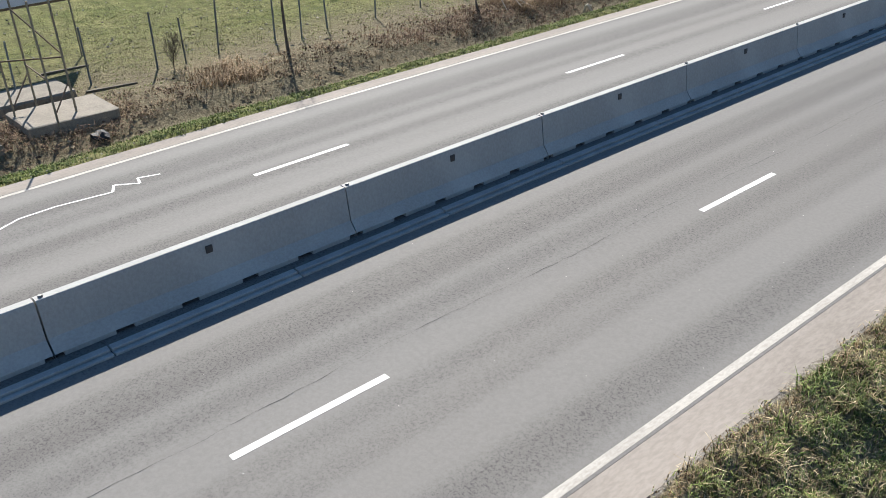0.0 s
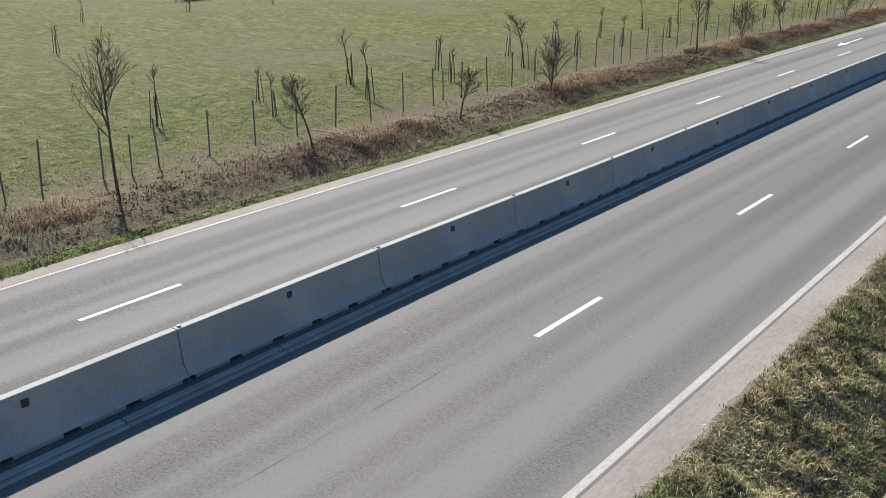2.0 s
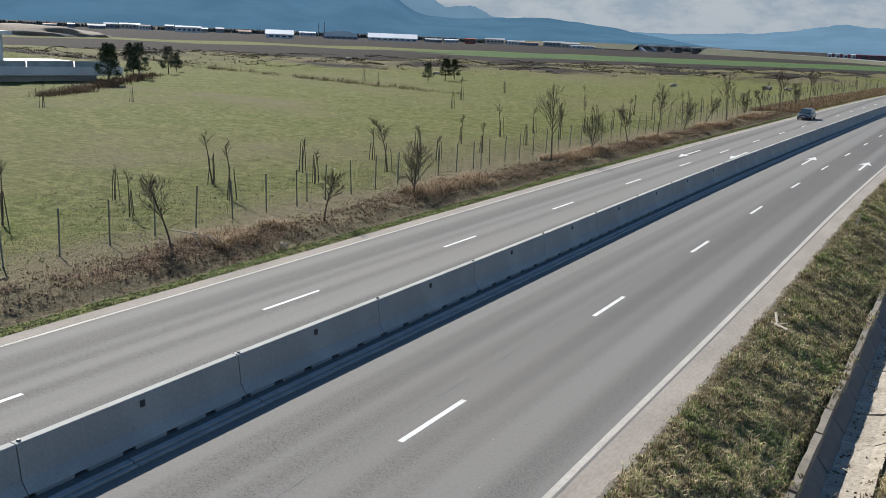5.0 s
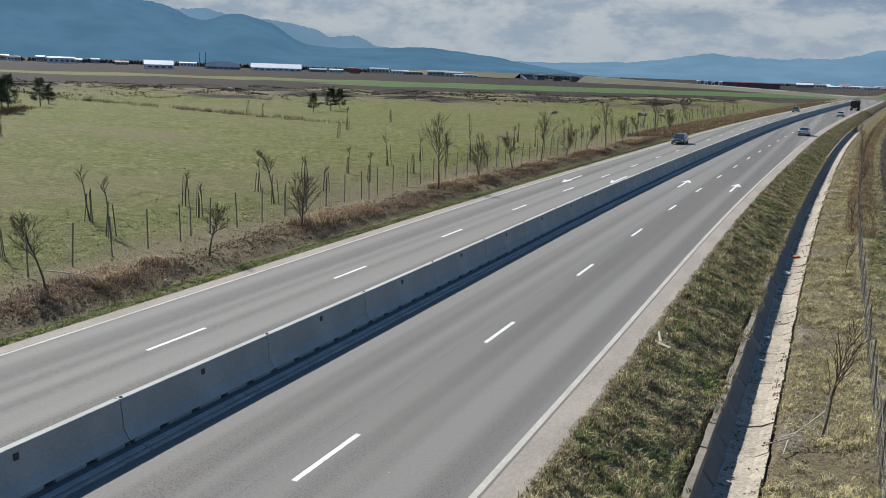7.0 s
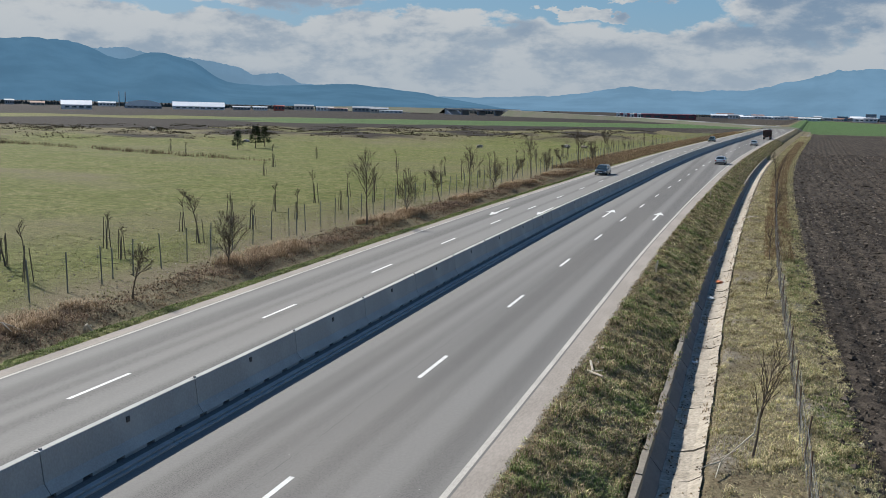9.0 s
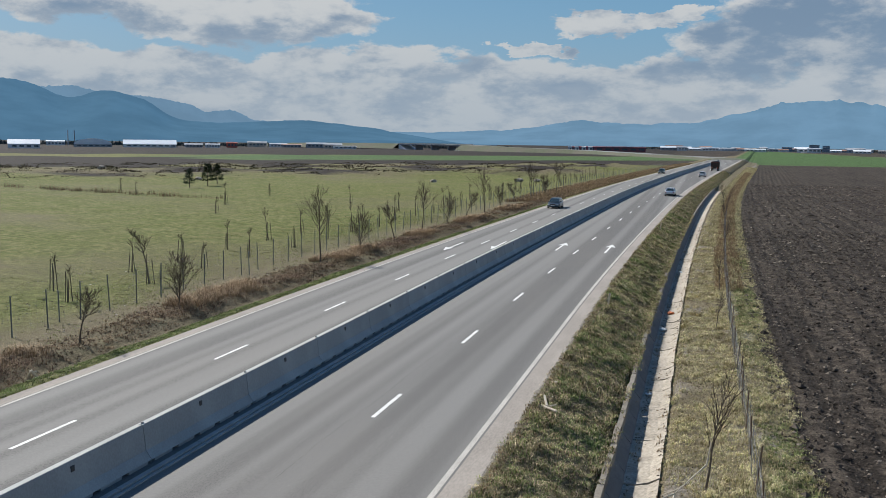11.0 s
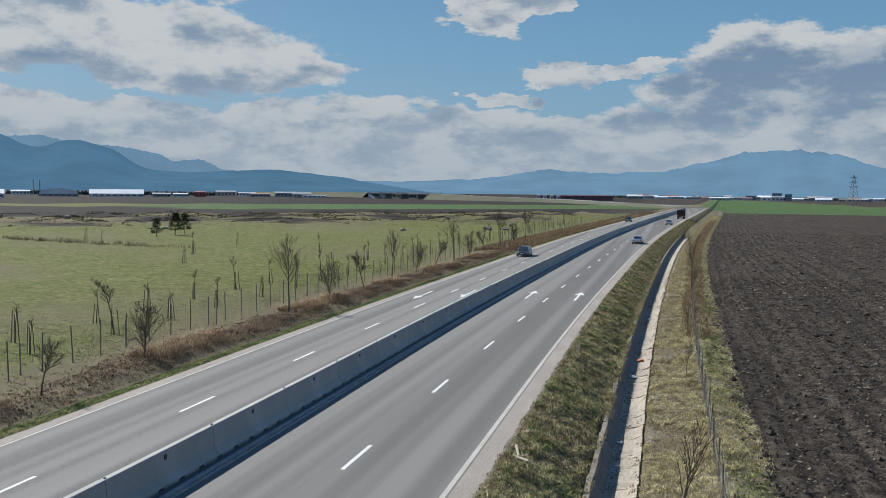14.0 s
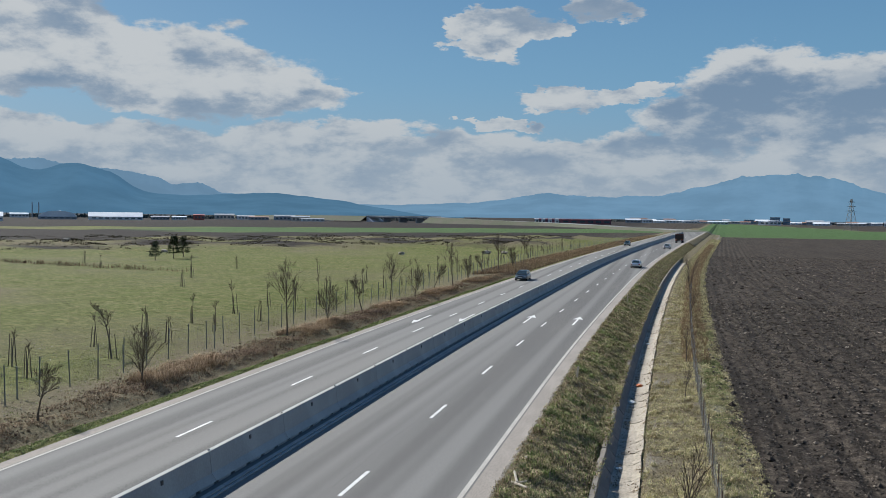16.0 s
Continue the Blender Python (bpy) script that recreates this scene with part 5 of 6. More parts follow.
ROOFWHITE = surf("white_sheet_roof", (0.80, 0.81, 0.82), (0.72, 0.73, 0.75), 0.1, 2, 0.05, 0.4)
hall("warehouse", 41.2, 900, 26, 22, 4.2, WHITEWALL, ROOFWHITE, "white gabled storage hall", 4.0, windows=4)
hall("warehouse", 37.5, 1100, 40, 30, 3.0, GREYWALL, ROOFWHITE, "hall with a pale arched roof", 6.5, windows=6, arched=True)
hall("warehouse", 34.3, 1100, 58, 26, 3.6, WHITEWALL, ROOFWHITE, "long low white warehouse", 5.0, windows=8)
hall("red_hall", 29.5, 1150, 13, 12, 6.5, REDWALL, REDWALL, "small red commercial building", 0.6, windows=3)
rng = random.Random(77)
for k in range(34):
    deg = 54 - k * 1.05 + rng.uniform(-0.3, 0.3)
    if any(abs(deg - q) < 1.3 for q in (41.2, 37.4, 34.2, 29.3)) or 15 < deg < 17.5:
        continue
    w = rng.uniform(8, 30)
    hall("town_building", deg, rng.uniform(1120, 1350), w, rng.uniform(8, 16), rng.uniform(3.0, 6.5), rng.choice((GREYWALL, GREYWALL, BRICKY, WHITEWALL)), rng.choice((GREYWALL, ROOFTILE, GREYWALL, ROOFWHITE)), "distant grey building at the edge of town", rng.uniform(0.6, 2.2), windows=rng.choice((3, 4, 5)))
hall("retail_block", 6.15, 1200, 99, 26, 6.3, PURPLE, PURPLE, "long plum-coloured retail building", 0.6, windows=9)
for k in range(4):
    hall("sign_block", 8.4 - 0.42 * k, 1170, 5, 3, 6.6, WHITEWALL, WHITEWALL, "white panel of the retail frontage", 0.3, windows=1)
for k in range(40):
    deg = 2.4 - k * 0.44 + rng.uniform(-0.25, 0.25)
    w = rng.uniform(8, 34)
    wall = rng.choice((WHITEWALL, BRICKY, GREYWALL, WHITEWALL))
    hall("town_building", deg, rng.uniform(1560, 1950), w, rng.uniform(8, 20), rng.uniform(3.0, 7), wall, rng.choice((GREYWALL, ROOFWHITE, ROOFTILE)), "distant house or hall of the town", rng.uniform(0.8, 3), windows=rng.choice((3, 4, 5)))


def office(deg, d, w, h, storeys, label):
    p = bearing(deg, d)
    top = thing("office_block", Matrix.Translation((p.x, p.y, ground_far(p) - 0.1)) @ Matrix.Rotation(radians(deg), 4, "Z"), label, "building", "buildings of the town")
    part("wall", boxed(-w / 2, w / 2, -8, 8, 0, h), GREYWALL, top)
    part("roof", boxed(-w / 2 - 0.3, w / 2 + 0.3, -8.3, 8.3, h, h + 0.6), GREYWALL, top)
    for k in range(storeys):
        z = (k + 0.3) * h / storeys
        part("window", boxed(-w / 2 + 0.6, w / 2 - 0.6, -8.12, -7.98, z, z + h / storeys * 0.62), BLUEGLASS, top)


office(-5.90, 1750, 17, 13, 4, "tall blue-glazed office tower in town")
office(-6.54, 1760, 12, 11.5, 4, "shorter blue-glazed office tower in town")
office(-4.42, 1800, 18, 8, 2, "blue-glazed low office building")
for deg in (38.85, 38.5):
    p = bearing(deg, 1300)
    bm = bmesh.new()
    rod(bm, (0, 0, 0), (0, 0, 20), 0.75, 0.6, 10)
    top = part("chimney", bm, GREYWALL)
    top.matrix_basis = Matrix.Translation((p.x, p.y, ground_far(p)))
    tagged(top, "tall thin grey factory chimney", "chimney", "factory chimneys")
# dark belt of trees in front of the hills
v, f = [], []
for k in range(2600):
    deg = rng.uniform(12, 60) if k % 3 else rng.uniform(-14, 4)
    p = bearing(deg, rng.uniform(1360, 1460) if deg > 5 else rng.uniform(1960, 2060))
    z, s = ground_far(p), rng.uniform(3.0, 6.5)
    i = len(v)
    c = Vector((p.x, p.y, z))
    a = rng.uniform(0, math.tau)
    s1, s2 = Vector((math.cos(a), math.sin(a), 0)) * s * 0.6, Vector((-math.sin(a), math.cos(a), 0)) * s * 0.6
    v += [c - s1, c + s2, c + s1, c - s2, c + Vector((0, 0, s * rng.uniform(0.7, 1.1)))]
    f += [(i, i + 1, i + 4), (i + 1, i + 2, i + 4), (i + 2, i + 3, i + 4), (i + 3, i, i + 4)]
WOOD = islands("far_wood", [(0.030, 0.045, 0.048), (0.045, 0.055, 0.055), (0.055, 0.062, 0.055)])
tagged(part("far_wood", mesh_of("far_wood", v, f, WOOD), WOOD), "distant dark belt of trees before the hills", "woods", kind="stuff")

# the road's way on: a long curve on an embankment, and a bridge
WAY_ON = [(20.3, 512, 0.95), (22.5, 552, 0.9), (20, 596, 0.8), (10, 636, 0.8), (-15, 692, 1.1), (-50, 776, 1.6), (-92, 866, 2.3), (-140, 914, 3.2), (-190, 952, 4.1), (-265, 1016, 6.2)]
BEYOND = [(-365, 1074, 6.6), (-450, 1122, 6.6), (-540, 1172, 6.0), (-700, 1260, 3.0)]


def embanked(name, pts, half, drop, material, label, category, spread=0.0):
    verts, faces = [], []
    m = 60
    for i in range(m + 1):
        u = i / m * (len(pts) - 1)
        k = min(int(u), len(pts) - 2)
        fr = u - k

        def cat(j):
            j = max(0, min(len(pts) - 1, j))
            return Vector(pts[j])
        p0, p1, p2, p3 = cat(k - 1), cat(k), cat(k + 1), cat(k + 2)
        p = 0.5 * ((2 * p1) + (p2 - p0) * fr + (2 * p0 - 5 * p1 + 4 * p2 - p3) * fr ** 2 + (3 * p1 - p0 - 3 * p2 + p3) * fr ** 3)
        t = (0.5 * ((p2 - p0) + (2 * p0 - 5 * p1 + 4 * p2 - p3) * 2 * fr + (3 * p1 - p0 - 3 * p2 + p3) * 3 * fr ** 2)).normalized()
        s = Vector((t.y, -t.x, 0)).normalized()
        base = p.z
        for o, z in ((-half - spread, base - drop), (-half, base), (half, base), (half + spread, base - drop)):
            q = p + s * o
            verts.append((q.x, q.y, z))
    for i in range(m):
        for k in range(3):
            faces.append((4 * i + k, 4 * i + k + 1, 4 * i + k + 5, 4 * i + k + 4))
    me = mesh_of(name, verts, faces, material)
    bmt = bmesh.new()
    bmt.from_mesh(me)
    bmesh.ops.recalc_face_normals(bmt, faces=bmt.faces)
    bmt.to_mesh(me)
    bmt.free()
    tagged(part(name, me, material), label, category, kind="structure")


PALEROAD = surf("pale_road", (0.20, 0.196, 0.19), (0.165, 0.16, 0.155), 0.05, 3, 0.15, 0.85)
BANKSOIL = surf("embankment_soil", (0.085, 0.078, 0.052), (0.060, 0.075, 0.034), 0.05, 1, 0.3, 0.95)
for way in (WAY_ON, BEYOND):
    embanked("embankment", way, 9.6, 6.5, BANKSOIL, "brown grassed road embankment curving away", "embankment", 11)
    embanked("far_road", way, 8.9, -0.05, PALEROAD, "pale road curving away along the embankment", "road")
p, q = Vector(WAY_ON[-1]), Vector(BEYOND[0])
span = (q - p).length
bridge = thing("overpass", Matrix.Translation(((p.x + q.x) / 2, (p.y + q.y) / 2, -0.8)) @ Matrix.Rotation(math.atan2(p.y - q.y, p.x - q.x), 4, "Z"), "grey concrete road bridge with slim piers", "bridge")
part("deck", boxed(-span / 2, span / 2, -8.5, 8.5, 5.6, 7.2, 0.2), GREYWALL, bridge)
for s_ in (-8.7, 8.5):
    part("parapet", boxed(-span / 2, span / 2, s_, s_ + 0.2, 7.2, 8.1), CONCRETE, bridge)
for x in (-0.26, 0.0, 0.26):
    part("pier", boxed(x * span - 1.2, x * span + 1.2, -6, 6, -0.3, 5.6), GREYWALL, bridge)
for s_ in (-1, 1):       # paved slopes under both ends
    bm = bmesh.new()
    vs = [bm.verts.new(c) for c in ((s_ * span * 0.5, -10, -0.3), (s_ * span * 0.5, 10, -0.3), (s_ * span * 0.5, 10, 6.6), (s_ * span * 0.5, -10, 6.6), (s_ * span * 0.38, -10, -0.3), (s_ * span * 0.38, 10, -0.3))]
    for f_ in ((0, 1, 2, 3), (3, 2, 5, 4), (0, 3, 4), (1, 5, 2), (0, 4, 5, 1)):
        bm.faces.new([vs[k] for k in f_])
    bmesh.ops.recalc_face_normals(bm, faces=bm.faces)
    part("abutment", bm, WHITEWALL, bridge, "pale paved abutment slope")

# lattice pylon
p = bearing(-10.03, 950)
pyl = thing("pylon", Matrix.Translation((p.x, p.y, ground_far(p) - 0.2)) @ Matrix.Rotation(0.5, 4, "Z"), "grey steel lattice power pylon in the green field", "pylon")
H_P = 31.0


def half_w(z):
    return 4.0 * (1 - z / H_P) ** 1.2 + 0.55


for sx in (-1, 1):
    for sy in (-1, 1):
        bm = bmesh.new()
        for k in range(6):
            z0, z1 = H_P * k / 6, H_P * (k + 1) / 6
            rod(bm, (sx * half_w(z0), sy * half_w(z0), z0), (sx * half_w(z1), sy * half_w(z1), z1), 0.16, 0.15, 4)
        part("leg", bm, STEEL, pyl)
for k in range(6):
    bm = bmesh.new()
    z0, z1 = H_P * k / 6, H_P * (k + 1) / 6
    for s in (-1, 1):
        for a, b in ((-1, 1), (1, -1)):
            rod(bm, (a * half_w(z0), s * half_w(z0), z0), (b * half_w(z1), s * half_w(z1), z1), 0.08, 0.08, 3)
            rod(bm, (s * half_w(z0), a * half_w(z0), z0), (s * half_w(z1), b * half_w(z1), z1), 0.08, 0.08, 3)
    part("brace", bm, STEEL, pyl)
for z, w in ((19.2, 6.2), (23.6, 5.2), (27.9, 4.2)):
    bm = bmesh.new()
    for s in (-1, 1):
        rod(bm, (0, 0, z + 0.9), (s * w, 0, z), 0.14, 0.08, 4)
        rod(bm, (0, 0, z - 0.1), (s * w, 0, z), 0.14, 0.08, 4)
    part("cross_arm", bm, STEEL, pyl)

PALEGLASS = surf("pale_glass", (0.36, 0.43, 0.46), None, 0.5, 3, 0.1, 0.2, bump=0)
# glass-fronted pavilion on a white terrace
pav = thing("pavilion", Matrix.Translation((-127.4, 62.5, -0.85)) @ Matrix.Rotation(radians(-15), 4, "Z"), "modern glass pavilion on a raised white terrace", "building")
part("terrace", boxed(-22, 8, -46, 16.5, 1.1, 2.5, 0.05), WHITEWALL, pav, "wide white terrace slab")
part("plinth", boxed(-20, 5.5, -45, 13, -0.3, 1.1), WHITEWALL, pav, "recessed white plinth")
part("wall", boxed(-20, 3.5, -44, -1, 2.5, 7.2), PALEGLASS, pav, "blue-grey glazed wall")
part("roof", boxed(-21, 5.0, -45, 0, 7.2, 7.8), WHITEWALL, pav)
for k in range(14):
    part("mullion", boxed(3.5, 3.62, -44 + k * 3.1, -43.85 + k * 3.1, 2.5, 7.2), STEEL, pav)
for k in range(8):
    part("balustrade", boxed(7.7, 7.8, -44 + k * 7.5, -44 + k * 7.5 + 7.3, 2.5, 3.4), PALEGLASS, pav, "glass balustrade panel")
# spoil heap beyond
p = bearing(55.5, 600)
bm = bmesh.new()
bmesh.ops.create_icosphere(bm, subdivisions=4, radius=1)
for v_ in bm.verts:
    f_ = 1 + 0.2 * noise.fractal(v_.co * 1.5, 1.0, 2.0, 4)
    v_.co = Vector((v_.co.x * 46 * f_, v_.co.y * 46 * f_, v_.co.z * 7 * f_))
o = part("earth_mound", bm, surf("mound_earth", (0.25, 0.20, 0.15), (0.18, 0.14, 0.10), 0.1, 1, 0.3, 0.95), None, "", True)
o.matrix_basis = Matrix.Translation((p.x, p.y, ground_far(p) - 1))
tagged(o, "low brown earth mound beyond the meadow", "mound")
for i, (la, y, s) in enumerate(((-112, 172, 0.9), (-42, 205, 1.2), (-38, 208, 1.0), (-60, 190, 0.8), (-150, 185, 1.1))):
    crumple("rubble_heap", 300 + i, s, SLAB, at_ground(la, y), "pale heap of dumped rubble on the waste ground", "rubble", 0.6)


# ---- vehicles ----
def car_paint(name, col, metal=0.35):
    m, t, b, v = begin(name)
    n = noise_of(t, v, 3.0, 3, 0.5)
    t.links.new(mixc(t, ramp(t, n, 0.3, 0.7), col, tuple(x * 0.9 for x in col)), b.inputs["Base Color"])
    b.inputs["Metallic"].default_value, b.inputs["Roughness"].default_value = metal, 0.3
    b.inputs["Coat Weight"].default_value, b.inputs["Coat Roughness"].default_value = 0.6, 0.06
    return m


TAIL = surf("tail_lamp", (0.38, 0.02, 0.02), None, 8, 40, 0.1, 0.2)
LAMP = surf("clear_lamp", (0.62, 0.64, 0.66), None, 8, 40, 0.1, 0.15)
RIM = surf("alloy", (0.55, 0.55, 0.56), None, 8, 40, 0.1, 0.35, 0.7)
PLATE = surf("number_plate", (0.65, 0.66, 0.66), None, 8, 40, 0.1, 0.5)
TRIM = surf("black_trim", (0.03, 0.03, 0.032), None, 5, 40, 0.1, 0.6)
CARGLASS = surf("car_glass", (0.022, 0.034, 0.036), (0.04, 0.055, 0.055), 2, 20, 0.1, 0.06, spec=0.9, bump=0)


def wheel(top, x, y, r, w):
    bm = bmesh.new()
    n = 20
    s = 1 if x > 0 else -1
    for ra, rb, xa, xb in ((r * 0.66, r * 0.97, w / 2, w / 2), (r * 0.97, r, w / 2, w * 0.38), (r, r, w * 0.38, -w * 0.38), (r, r * 0.97, -w * 0.38, -w / 2), (r * 0.97, r * 0.66, -w / 2, -w / 2)):
        for k in range(n):
            q = []
            for rr, xx, kk in ((ra, xa, k), (rb, xb, k), (rb, xb, k + 1), (ra, xa, k + 1)):
                a = kk * math.tau / n
                q.append(bm.verts.new((s * xx, math.cos(a) * rr, math.sin(a) * rr)))
            bm.faces.new(q)
    bmesh.ops.remove_doubles(bm, verts=bm.verts, dist=1e-4)
    bmesh.ops.recalc_face_normals(bm, faces=bm.faces)
    ty = part("wheel", bm, RUBBER, top, "black rubber tyre")
    ty.matrix_basis = Matrix.Translation((x, y, r))
    bm = bmesh.new()
    rod(bm, (0, 0, 0), (s * (w / 2 - 0.03), 0, 0), r * 0.30, r * 0.22, 10)
    for k in range(5):
        a = k * math.tau / 5
        d = Vector((0, math.cos(a), math.sin(a)))
        rod(bm, d * r * 0.1 + Vector((s * (w / 2 - 0.05), 0, 0)), d * r * 0.64 + Vector((s * (w / 2 - 0.03), 0, 0)), r * 0.09, r * 0.10, 5)
    part("rim", bm, RIM, ty, "silver alloy rim")


def car(name, label, paint, m, length, width, high, rear, roof0, roof1, hood, belt=0.93):
    """A car facing +y. rear: where the rear glass meets the belt; roof0, roof1: ends of the roof; hood: foot of the windscreen."""
    top = thing(name, m, label, "car", "cars on the road")
    L, W = length / 2, width / 2
    # lower body as a loft of rounded sections
    st = [(-L, 0.80, 0.36, belt * 0.80), (-L + 0.10, 0.93, 0.27, belt * 0.99), (-L + 0.55, 0.985, 0.22, belt), (-0.6, 1.0, 0.20, belt * 0.985), (hood - 0.1, 1.0, 0.20, belt * 0.97), (L - 0.75, 0.97, 0.21, belt * 0.86), (L - 0.22, 0.88, 0.24, belt * 0.74), (L, 0.70, 0.34, belt * 0.58)]
    bm = bmesh.new()
    rings = []
    for y, k, z0, z1 in st:
        w = W * k
        sec = [(-w * 0.90, z0), (-w, z0 + 0.12), (-w, z0 + (z1 - z0) * 0.62), (-w * 0.955, z1 - 0.05), (-w * 0.86, z1), (w * 0.86, z1), (w * 0.955, z1 - 0.05), (w, z0 + (z1 - z0) * 0.62), (w, z0 + 0.12), (w * 0.90, z0)]
        rings.append([bm.verts.new((x, y, z)) for x, z in sec])
    for a, b in zip(rings, rings[1:]):
        for k in range(10):
            bm.faces.new((a[k], a[(k + 1) % 10], b[(k + 1) % 10], b[k]))
    bm.faces.new(rings[0]), bm.faces.new(rings[-1][::-1])
    bmesh.ops.recalc_face_normals(bm, faces=bm.faces)
    part("body", bm, paint, top, "", True)
    # cabin: pillars and roof
    zb, zr = belt - 0.04, high
    lo = [(-W * 0.90, rear), (W * 0.90, rear), (W * 0.90, hood), (-W * 0.90, hood)]
    hi = [(-W * 0.70, roof0), (W * 0.70, roof0), (W * 0.70, roof1), (-W * 0.70, roof1)]
    bm = bmesh.new()
    a = [bm.verts.new((x, y, zb)) for x, y in lo]
    b = [bm.verts.new((x, y, zr - 0.05)) for x, y in hi]
    c = [bm.verts.new((x * 0.9, y * 0.9 + (roof0 + roof1) * 0.05, zr)) for x, y in hi]
    for p_, q_ in ((a, b), (b, c)):
        for k in range(4):
            bm.faces.new((p_[k], p_[(k + 1) % 4], q_[(k + 1) % 4], q_[k]))
    bm.faces.new(c)
    bmesh.ops.recalc_face_normals(bm, faces=bm.faces)
    part("cabin", bm, paint, top)

    def pane(name_, corners, f0, f1, g0, g1):
        """Glass on a cabin side, inset from its corners."""
        A, B, C, D = [Vector(v_) for v_ in corners]

        def at(u, v_):
            return A.lerp(B, u).lerp(D.lerp(C, u), v_)
        qs = [at(f0, g0), at(f1, g0), at(f1, g1), at(f0, g1)]
        nrm = (qs[1] - qs[0]).cross(qs[3] - qs[0]).normalized()
        mid = (qs[0] + qs[2]) / 2
        if nrm.dot(mid - Vector((0, (rear + hood) / 2, zb))) < 0:
            nrm = -nrm
        bm_ = bmesh.new()
        o_ = [bm_.verts.new(v_ + nrm * 0.012) for v_ in qs]
        i_ = [bm_.verts.new(v_ - nrm * 0.01) for v_ in qs]
        bm_.faces.new(o_)
        for k in range(4):
            bm_.faces.new((o_[k], o_[(k + 1) % 4], i_[(k + 1) % 4], i_[k]))
        bmesh.ops.recalc_face_normals(bm_, faces=bm_.faces)
        part(name_, bm_, CARGLASS, top)
    l3 = [(x, y, zb + 0.02) for x, y in lo]
    h3 = [(x, y, zr - 0.05) for x, y in hi]
    pane("rear_window", (l3[0], l3[1], h3[1], h3[0]), 0.06, 0.94, 0.10, 0.90)
    pane("windscreen", (l3[3], l3[2], h3[2], h3[3]), 0.05, 0.95, 0.06, 0.94)
    for s in (0, 1):
        q = (l3[1], l3[2], h3[2], h3[1]) if s else (l3[0], l3[3], h3[3], h3[0])
        pane("side_window", q, 0.14, 0.47, 0.10, 0.90)
        pane("side_window", q, 0.50, 0.90, 0.10, 0.90)
    for s in (-1, 1):
        for y in (-L + 0.83, L - 0.88):
            wheel(top, s * (W - 0.10), y, 0.315, 0.21)
        part("tail_light", boxed(min(s * W * 0.56, s * W * 0.93), max(s * W * 0.56, s * W * 0.93), -L + 0.0, -L + 0.16, belt * 0.68, belt * 0.86, 0.02), TAIL, top, "red tail light")
        part("headlight", boxed(min(s * W * 0.50, s * W * 0.86), max(s * W * 0.50, s * W * 0.86), L - 0.32, L - 0.13, belt * 0.55, belt * 0.70, 0.02), LAMP, top)
        part("mirror", boxed(min(s * W * 0.95, s * (W + 0.17)), max(s * W * 0.95, s * (W + 0.17)), hood - 0.55, hood - 0.42, belt + 0.0, belt + 0.13, 0.025), paint, top)
    part("number_plate", boxed(-0.26, 0.26, -L - 0.012, -L + 0.02, belt * 0.60, belt * 0.60 + 0.11), PLATE, top)
    part("front_plate", boxed(-0.26, 0.26, L - 0.02, L + 0.012, 0.42, 0.53), PLATE, top)
    part("grille", boxed(-0.38, 0.38, L - 0.06, L + 0.006, 0.56, 0.70), TRIM, top)
    part("bumper", boxed(-W * 0.78, W * 0.78, -L - 0.02, -L + 0.1, 0.30, 0.44, 0.03), TRIM, top)
    return top


def on_road(lat, y, facing=1):
    return along(lat, y, road_z(lat)) @ (Matrix() if facing > 0 else Matrix.Rotation(math.pi, 4, "Z"))


car("sedan", "silver four-door saloon driving on the road", car_paint("silver_paint", (0.52, 0.55, 0.58), 0.5), on_road(2.35, 140), 4.5, 1.76, 1.44, -1.72, -0.95, 0.35, 1.25)
car("hatchback", "white five-door hatchback driving on the road", car_paint("white_paint", (0.72, 0.72, 0.70), 0.0), on_road(2.35, 236), 4.0, 1.74, 1.47, -1.92, -1.55, 0.25, 1.10)
car("hatchback", "dark blue-grey hatchback coming the other way", car_paint("slate_paint", (0.060, 0.085, 0.105), 0.4), on_road(-11.6, 104, -1), 4.25, 1.78, 1.44, -2.0, -1.55, 0.30, 1.20)
car("hatchback", "dark green car far away coming the other way", car_paint("green_paint", (0.05, 0.075, 0.065), 0.3), on_road(-11.6, 262, -1), 4.25, 1.78, 1.55, -2.0, -1.65, 0.25, 1.10)


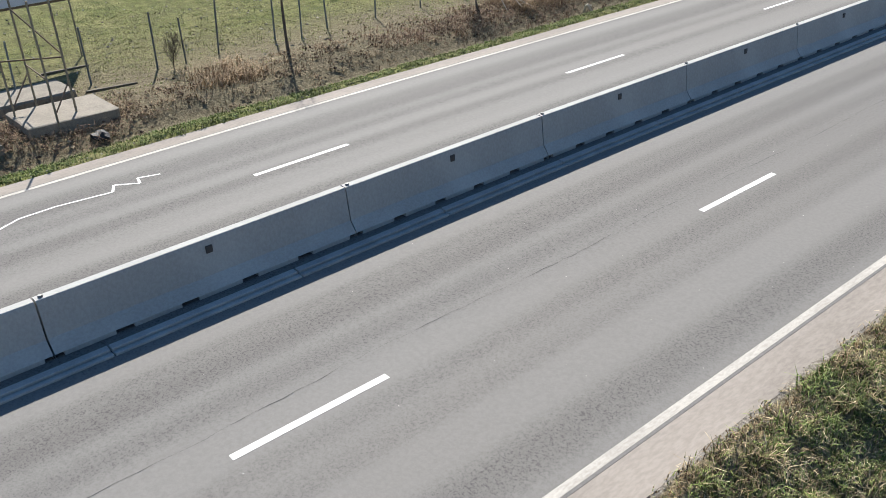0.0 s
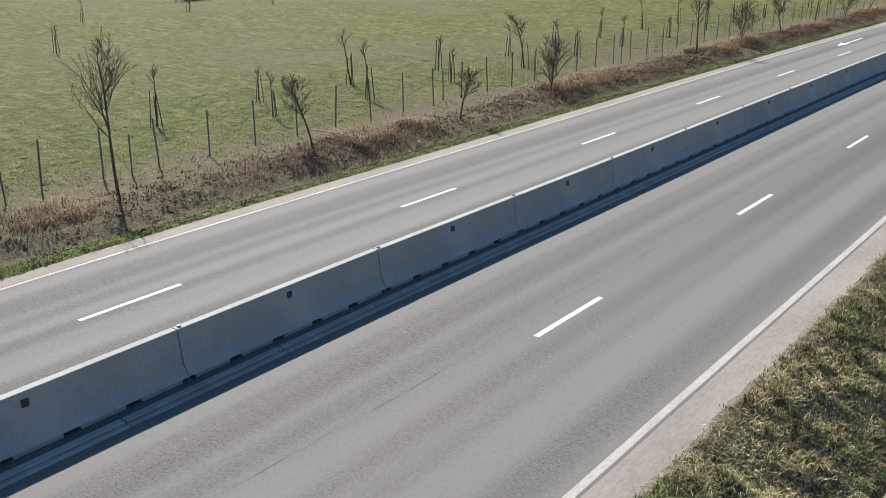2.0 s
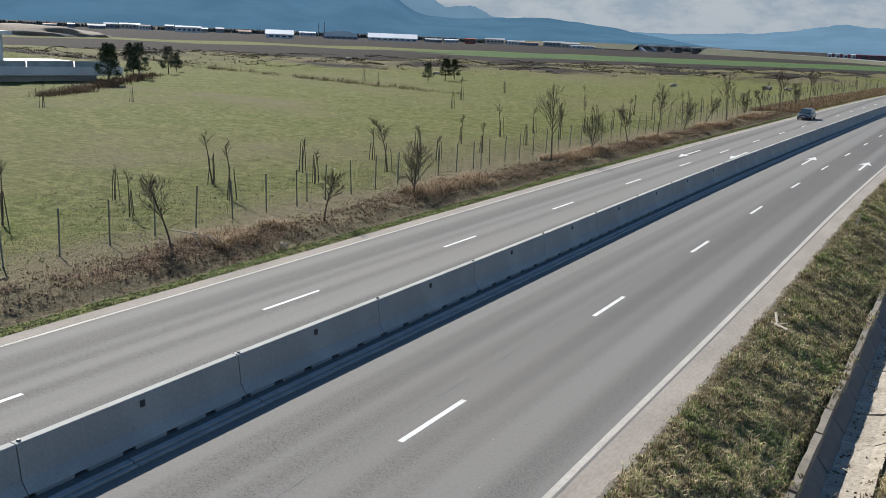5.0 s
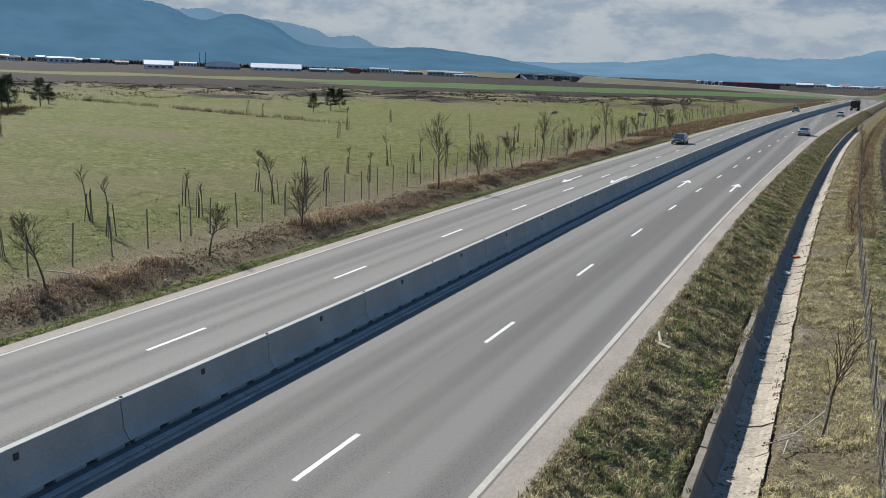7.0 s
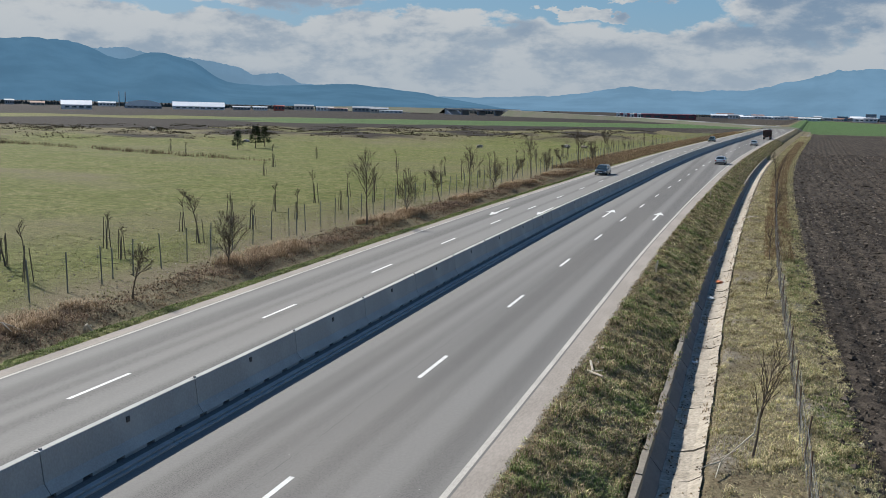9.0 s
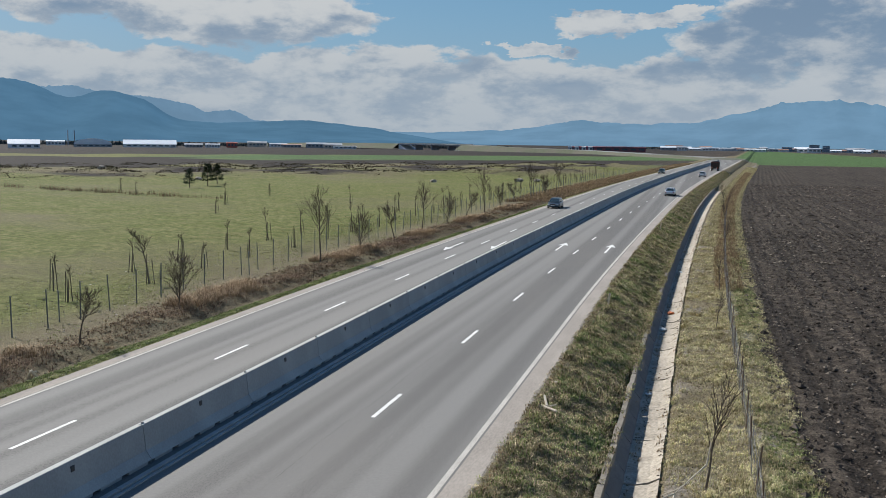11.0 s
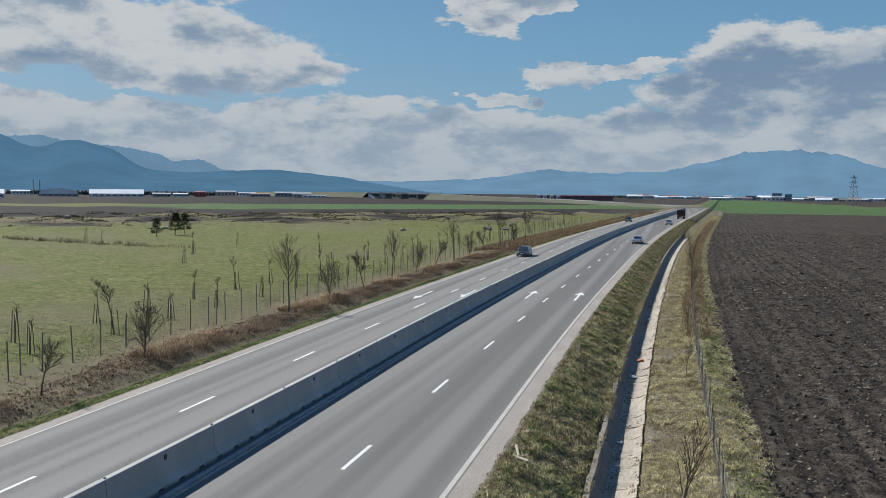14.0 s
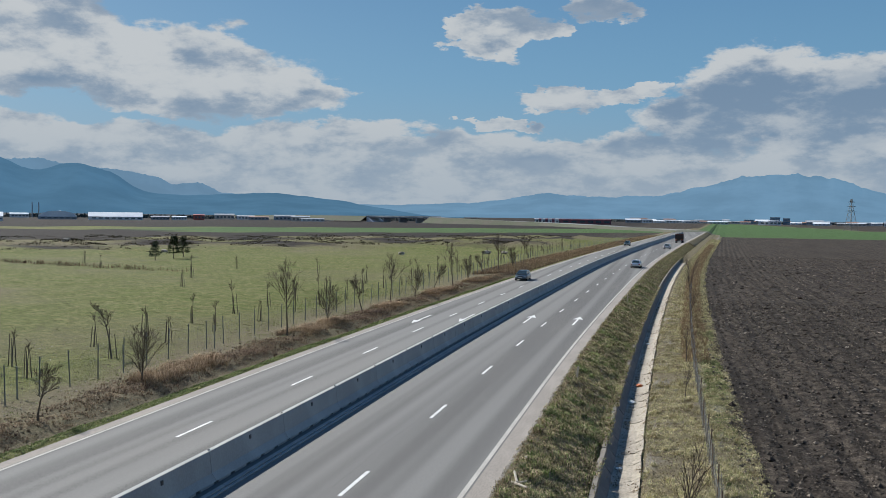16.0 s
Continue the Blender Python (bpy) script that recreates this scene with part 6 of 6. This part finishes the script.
def dump_truck(m):
    top = thing("dump_truck", m, "dump truck with a rusty brown ribbed tipper body", "truck")
    BODY = surf("tipper_steel", (0.060, 0.038, 0.030), (0.040, 0.030, 0.025), 1.2, 20, 0.35, 0.8)
    RED = surf("faded_red", (0.12, 0.045, 0.036), None, 1.5, 20, 0.3, 0.7)
    HI = 2.95
    part("tailboard", boxed(-1.18, 1.18, -4.05, -3.96, 1.35, HI - 0.2, 0.01), BODY, top)
    for s in (-1, 1):
        part("side_panel", boxed(min(s * 1.16, s * 1.24), max(s * 1.16, s * 1.24), -4.0, 1.6, 1.35, HI, 0.01), BODY, top)
        for k in range(7):
            y = -3.8 + k * 0.85
            part("side_rib", boxed(min(s * 1.24, s * 1.31), max(s * 1.24, s * 1.31), y, y + 0.14, 1.35, HI, 0.01), BODY, top)
        part("top_rail", boxed(min(s * 1.14, s * 1.33), max(s * 1.14, s * 1.33), -4.06, 1.6, HI, HI + 0.13, 0.02), RED, top)
        part("tail_light", boxed(s * 0.95 - 0.2, s * 0.95 + 0.2, -4.12, -4.0, 0.86, 1.0, 0.01), TAIL, top)
        part("reflector", boxed(s * 0.9 - 0.24, s * 0.9 + 0.24, -4.13, -4.05, 1.08, 1.2), ORANGE, top, "orange reflector strip")
    for x in (-0.72, 0.0, 0.72):
        part("tail_rib", boxed(x - 0.09, x + 0.09, -4.14, -4.05, 1.4, HI - 0.2, 0.01), BODY, top)
    part("tail_rail", boxed(-1.24, 1.24, -4.13, -3.96, HI - 0.2, HI + 0.10, 0.02), RED, top)
    part("sill", boxed(-1.27, 1.27, -4.18, -3.9, 1.20, 1.36, 0.02), BODY, top)
    part("floor", boxed(-1.16, 1.16, -4.0, 1.6, 1.35, 1.45), BODY, top)
    part("headboard", boxed(-1.18, 1.18, 1.5, 1.6, 1.35, HI + 0.2, 0.01), BODY, top)
    part("chassis", boxed(-0.45, 0.45, -3.9, 3.9, 0.75, 1.2, 0.02), TRIM, top)
    part("underrun_bar", boxed(-1.1, 1.1, -4.0, -3.9, 0.45, 0.62, 0.02), STEEL, top)
    part("cab", boxed(-1.2, 1.2, 1.9, 3.9, 0.8, 2.95, 0.12), RED, top)
    part("windscreen", boxed(-1.05, 1.05, 3.88, 3.915, 1.9, 2.7), CARGLASS, top)
    for s in (-1, 1):
        part("side_window", boxed(min(s * 1.19, s * 1.212), max(s * 1.19, s * 1.212), 2.4, 3.5, 1.95, 2.65), CARGLASS, top)
        for y in (-2.9, -1.6, 3.0):
            wheel(top, s * 1.02, y, 0.5, 0.42)


dump_truck(on_road(2.3, 300))
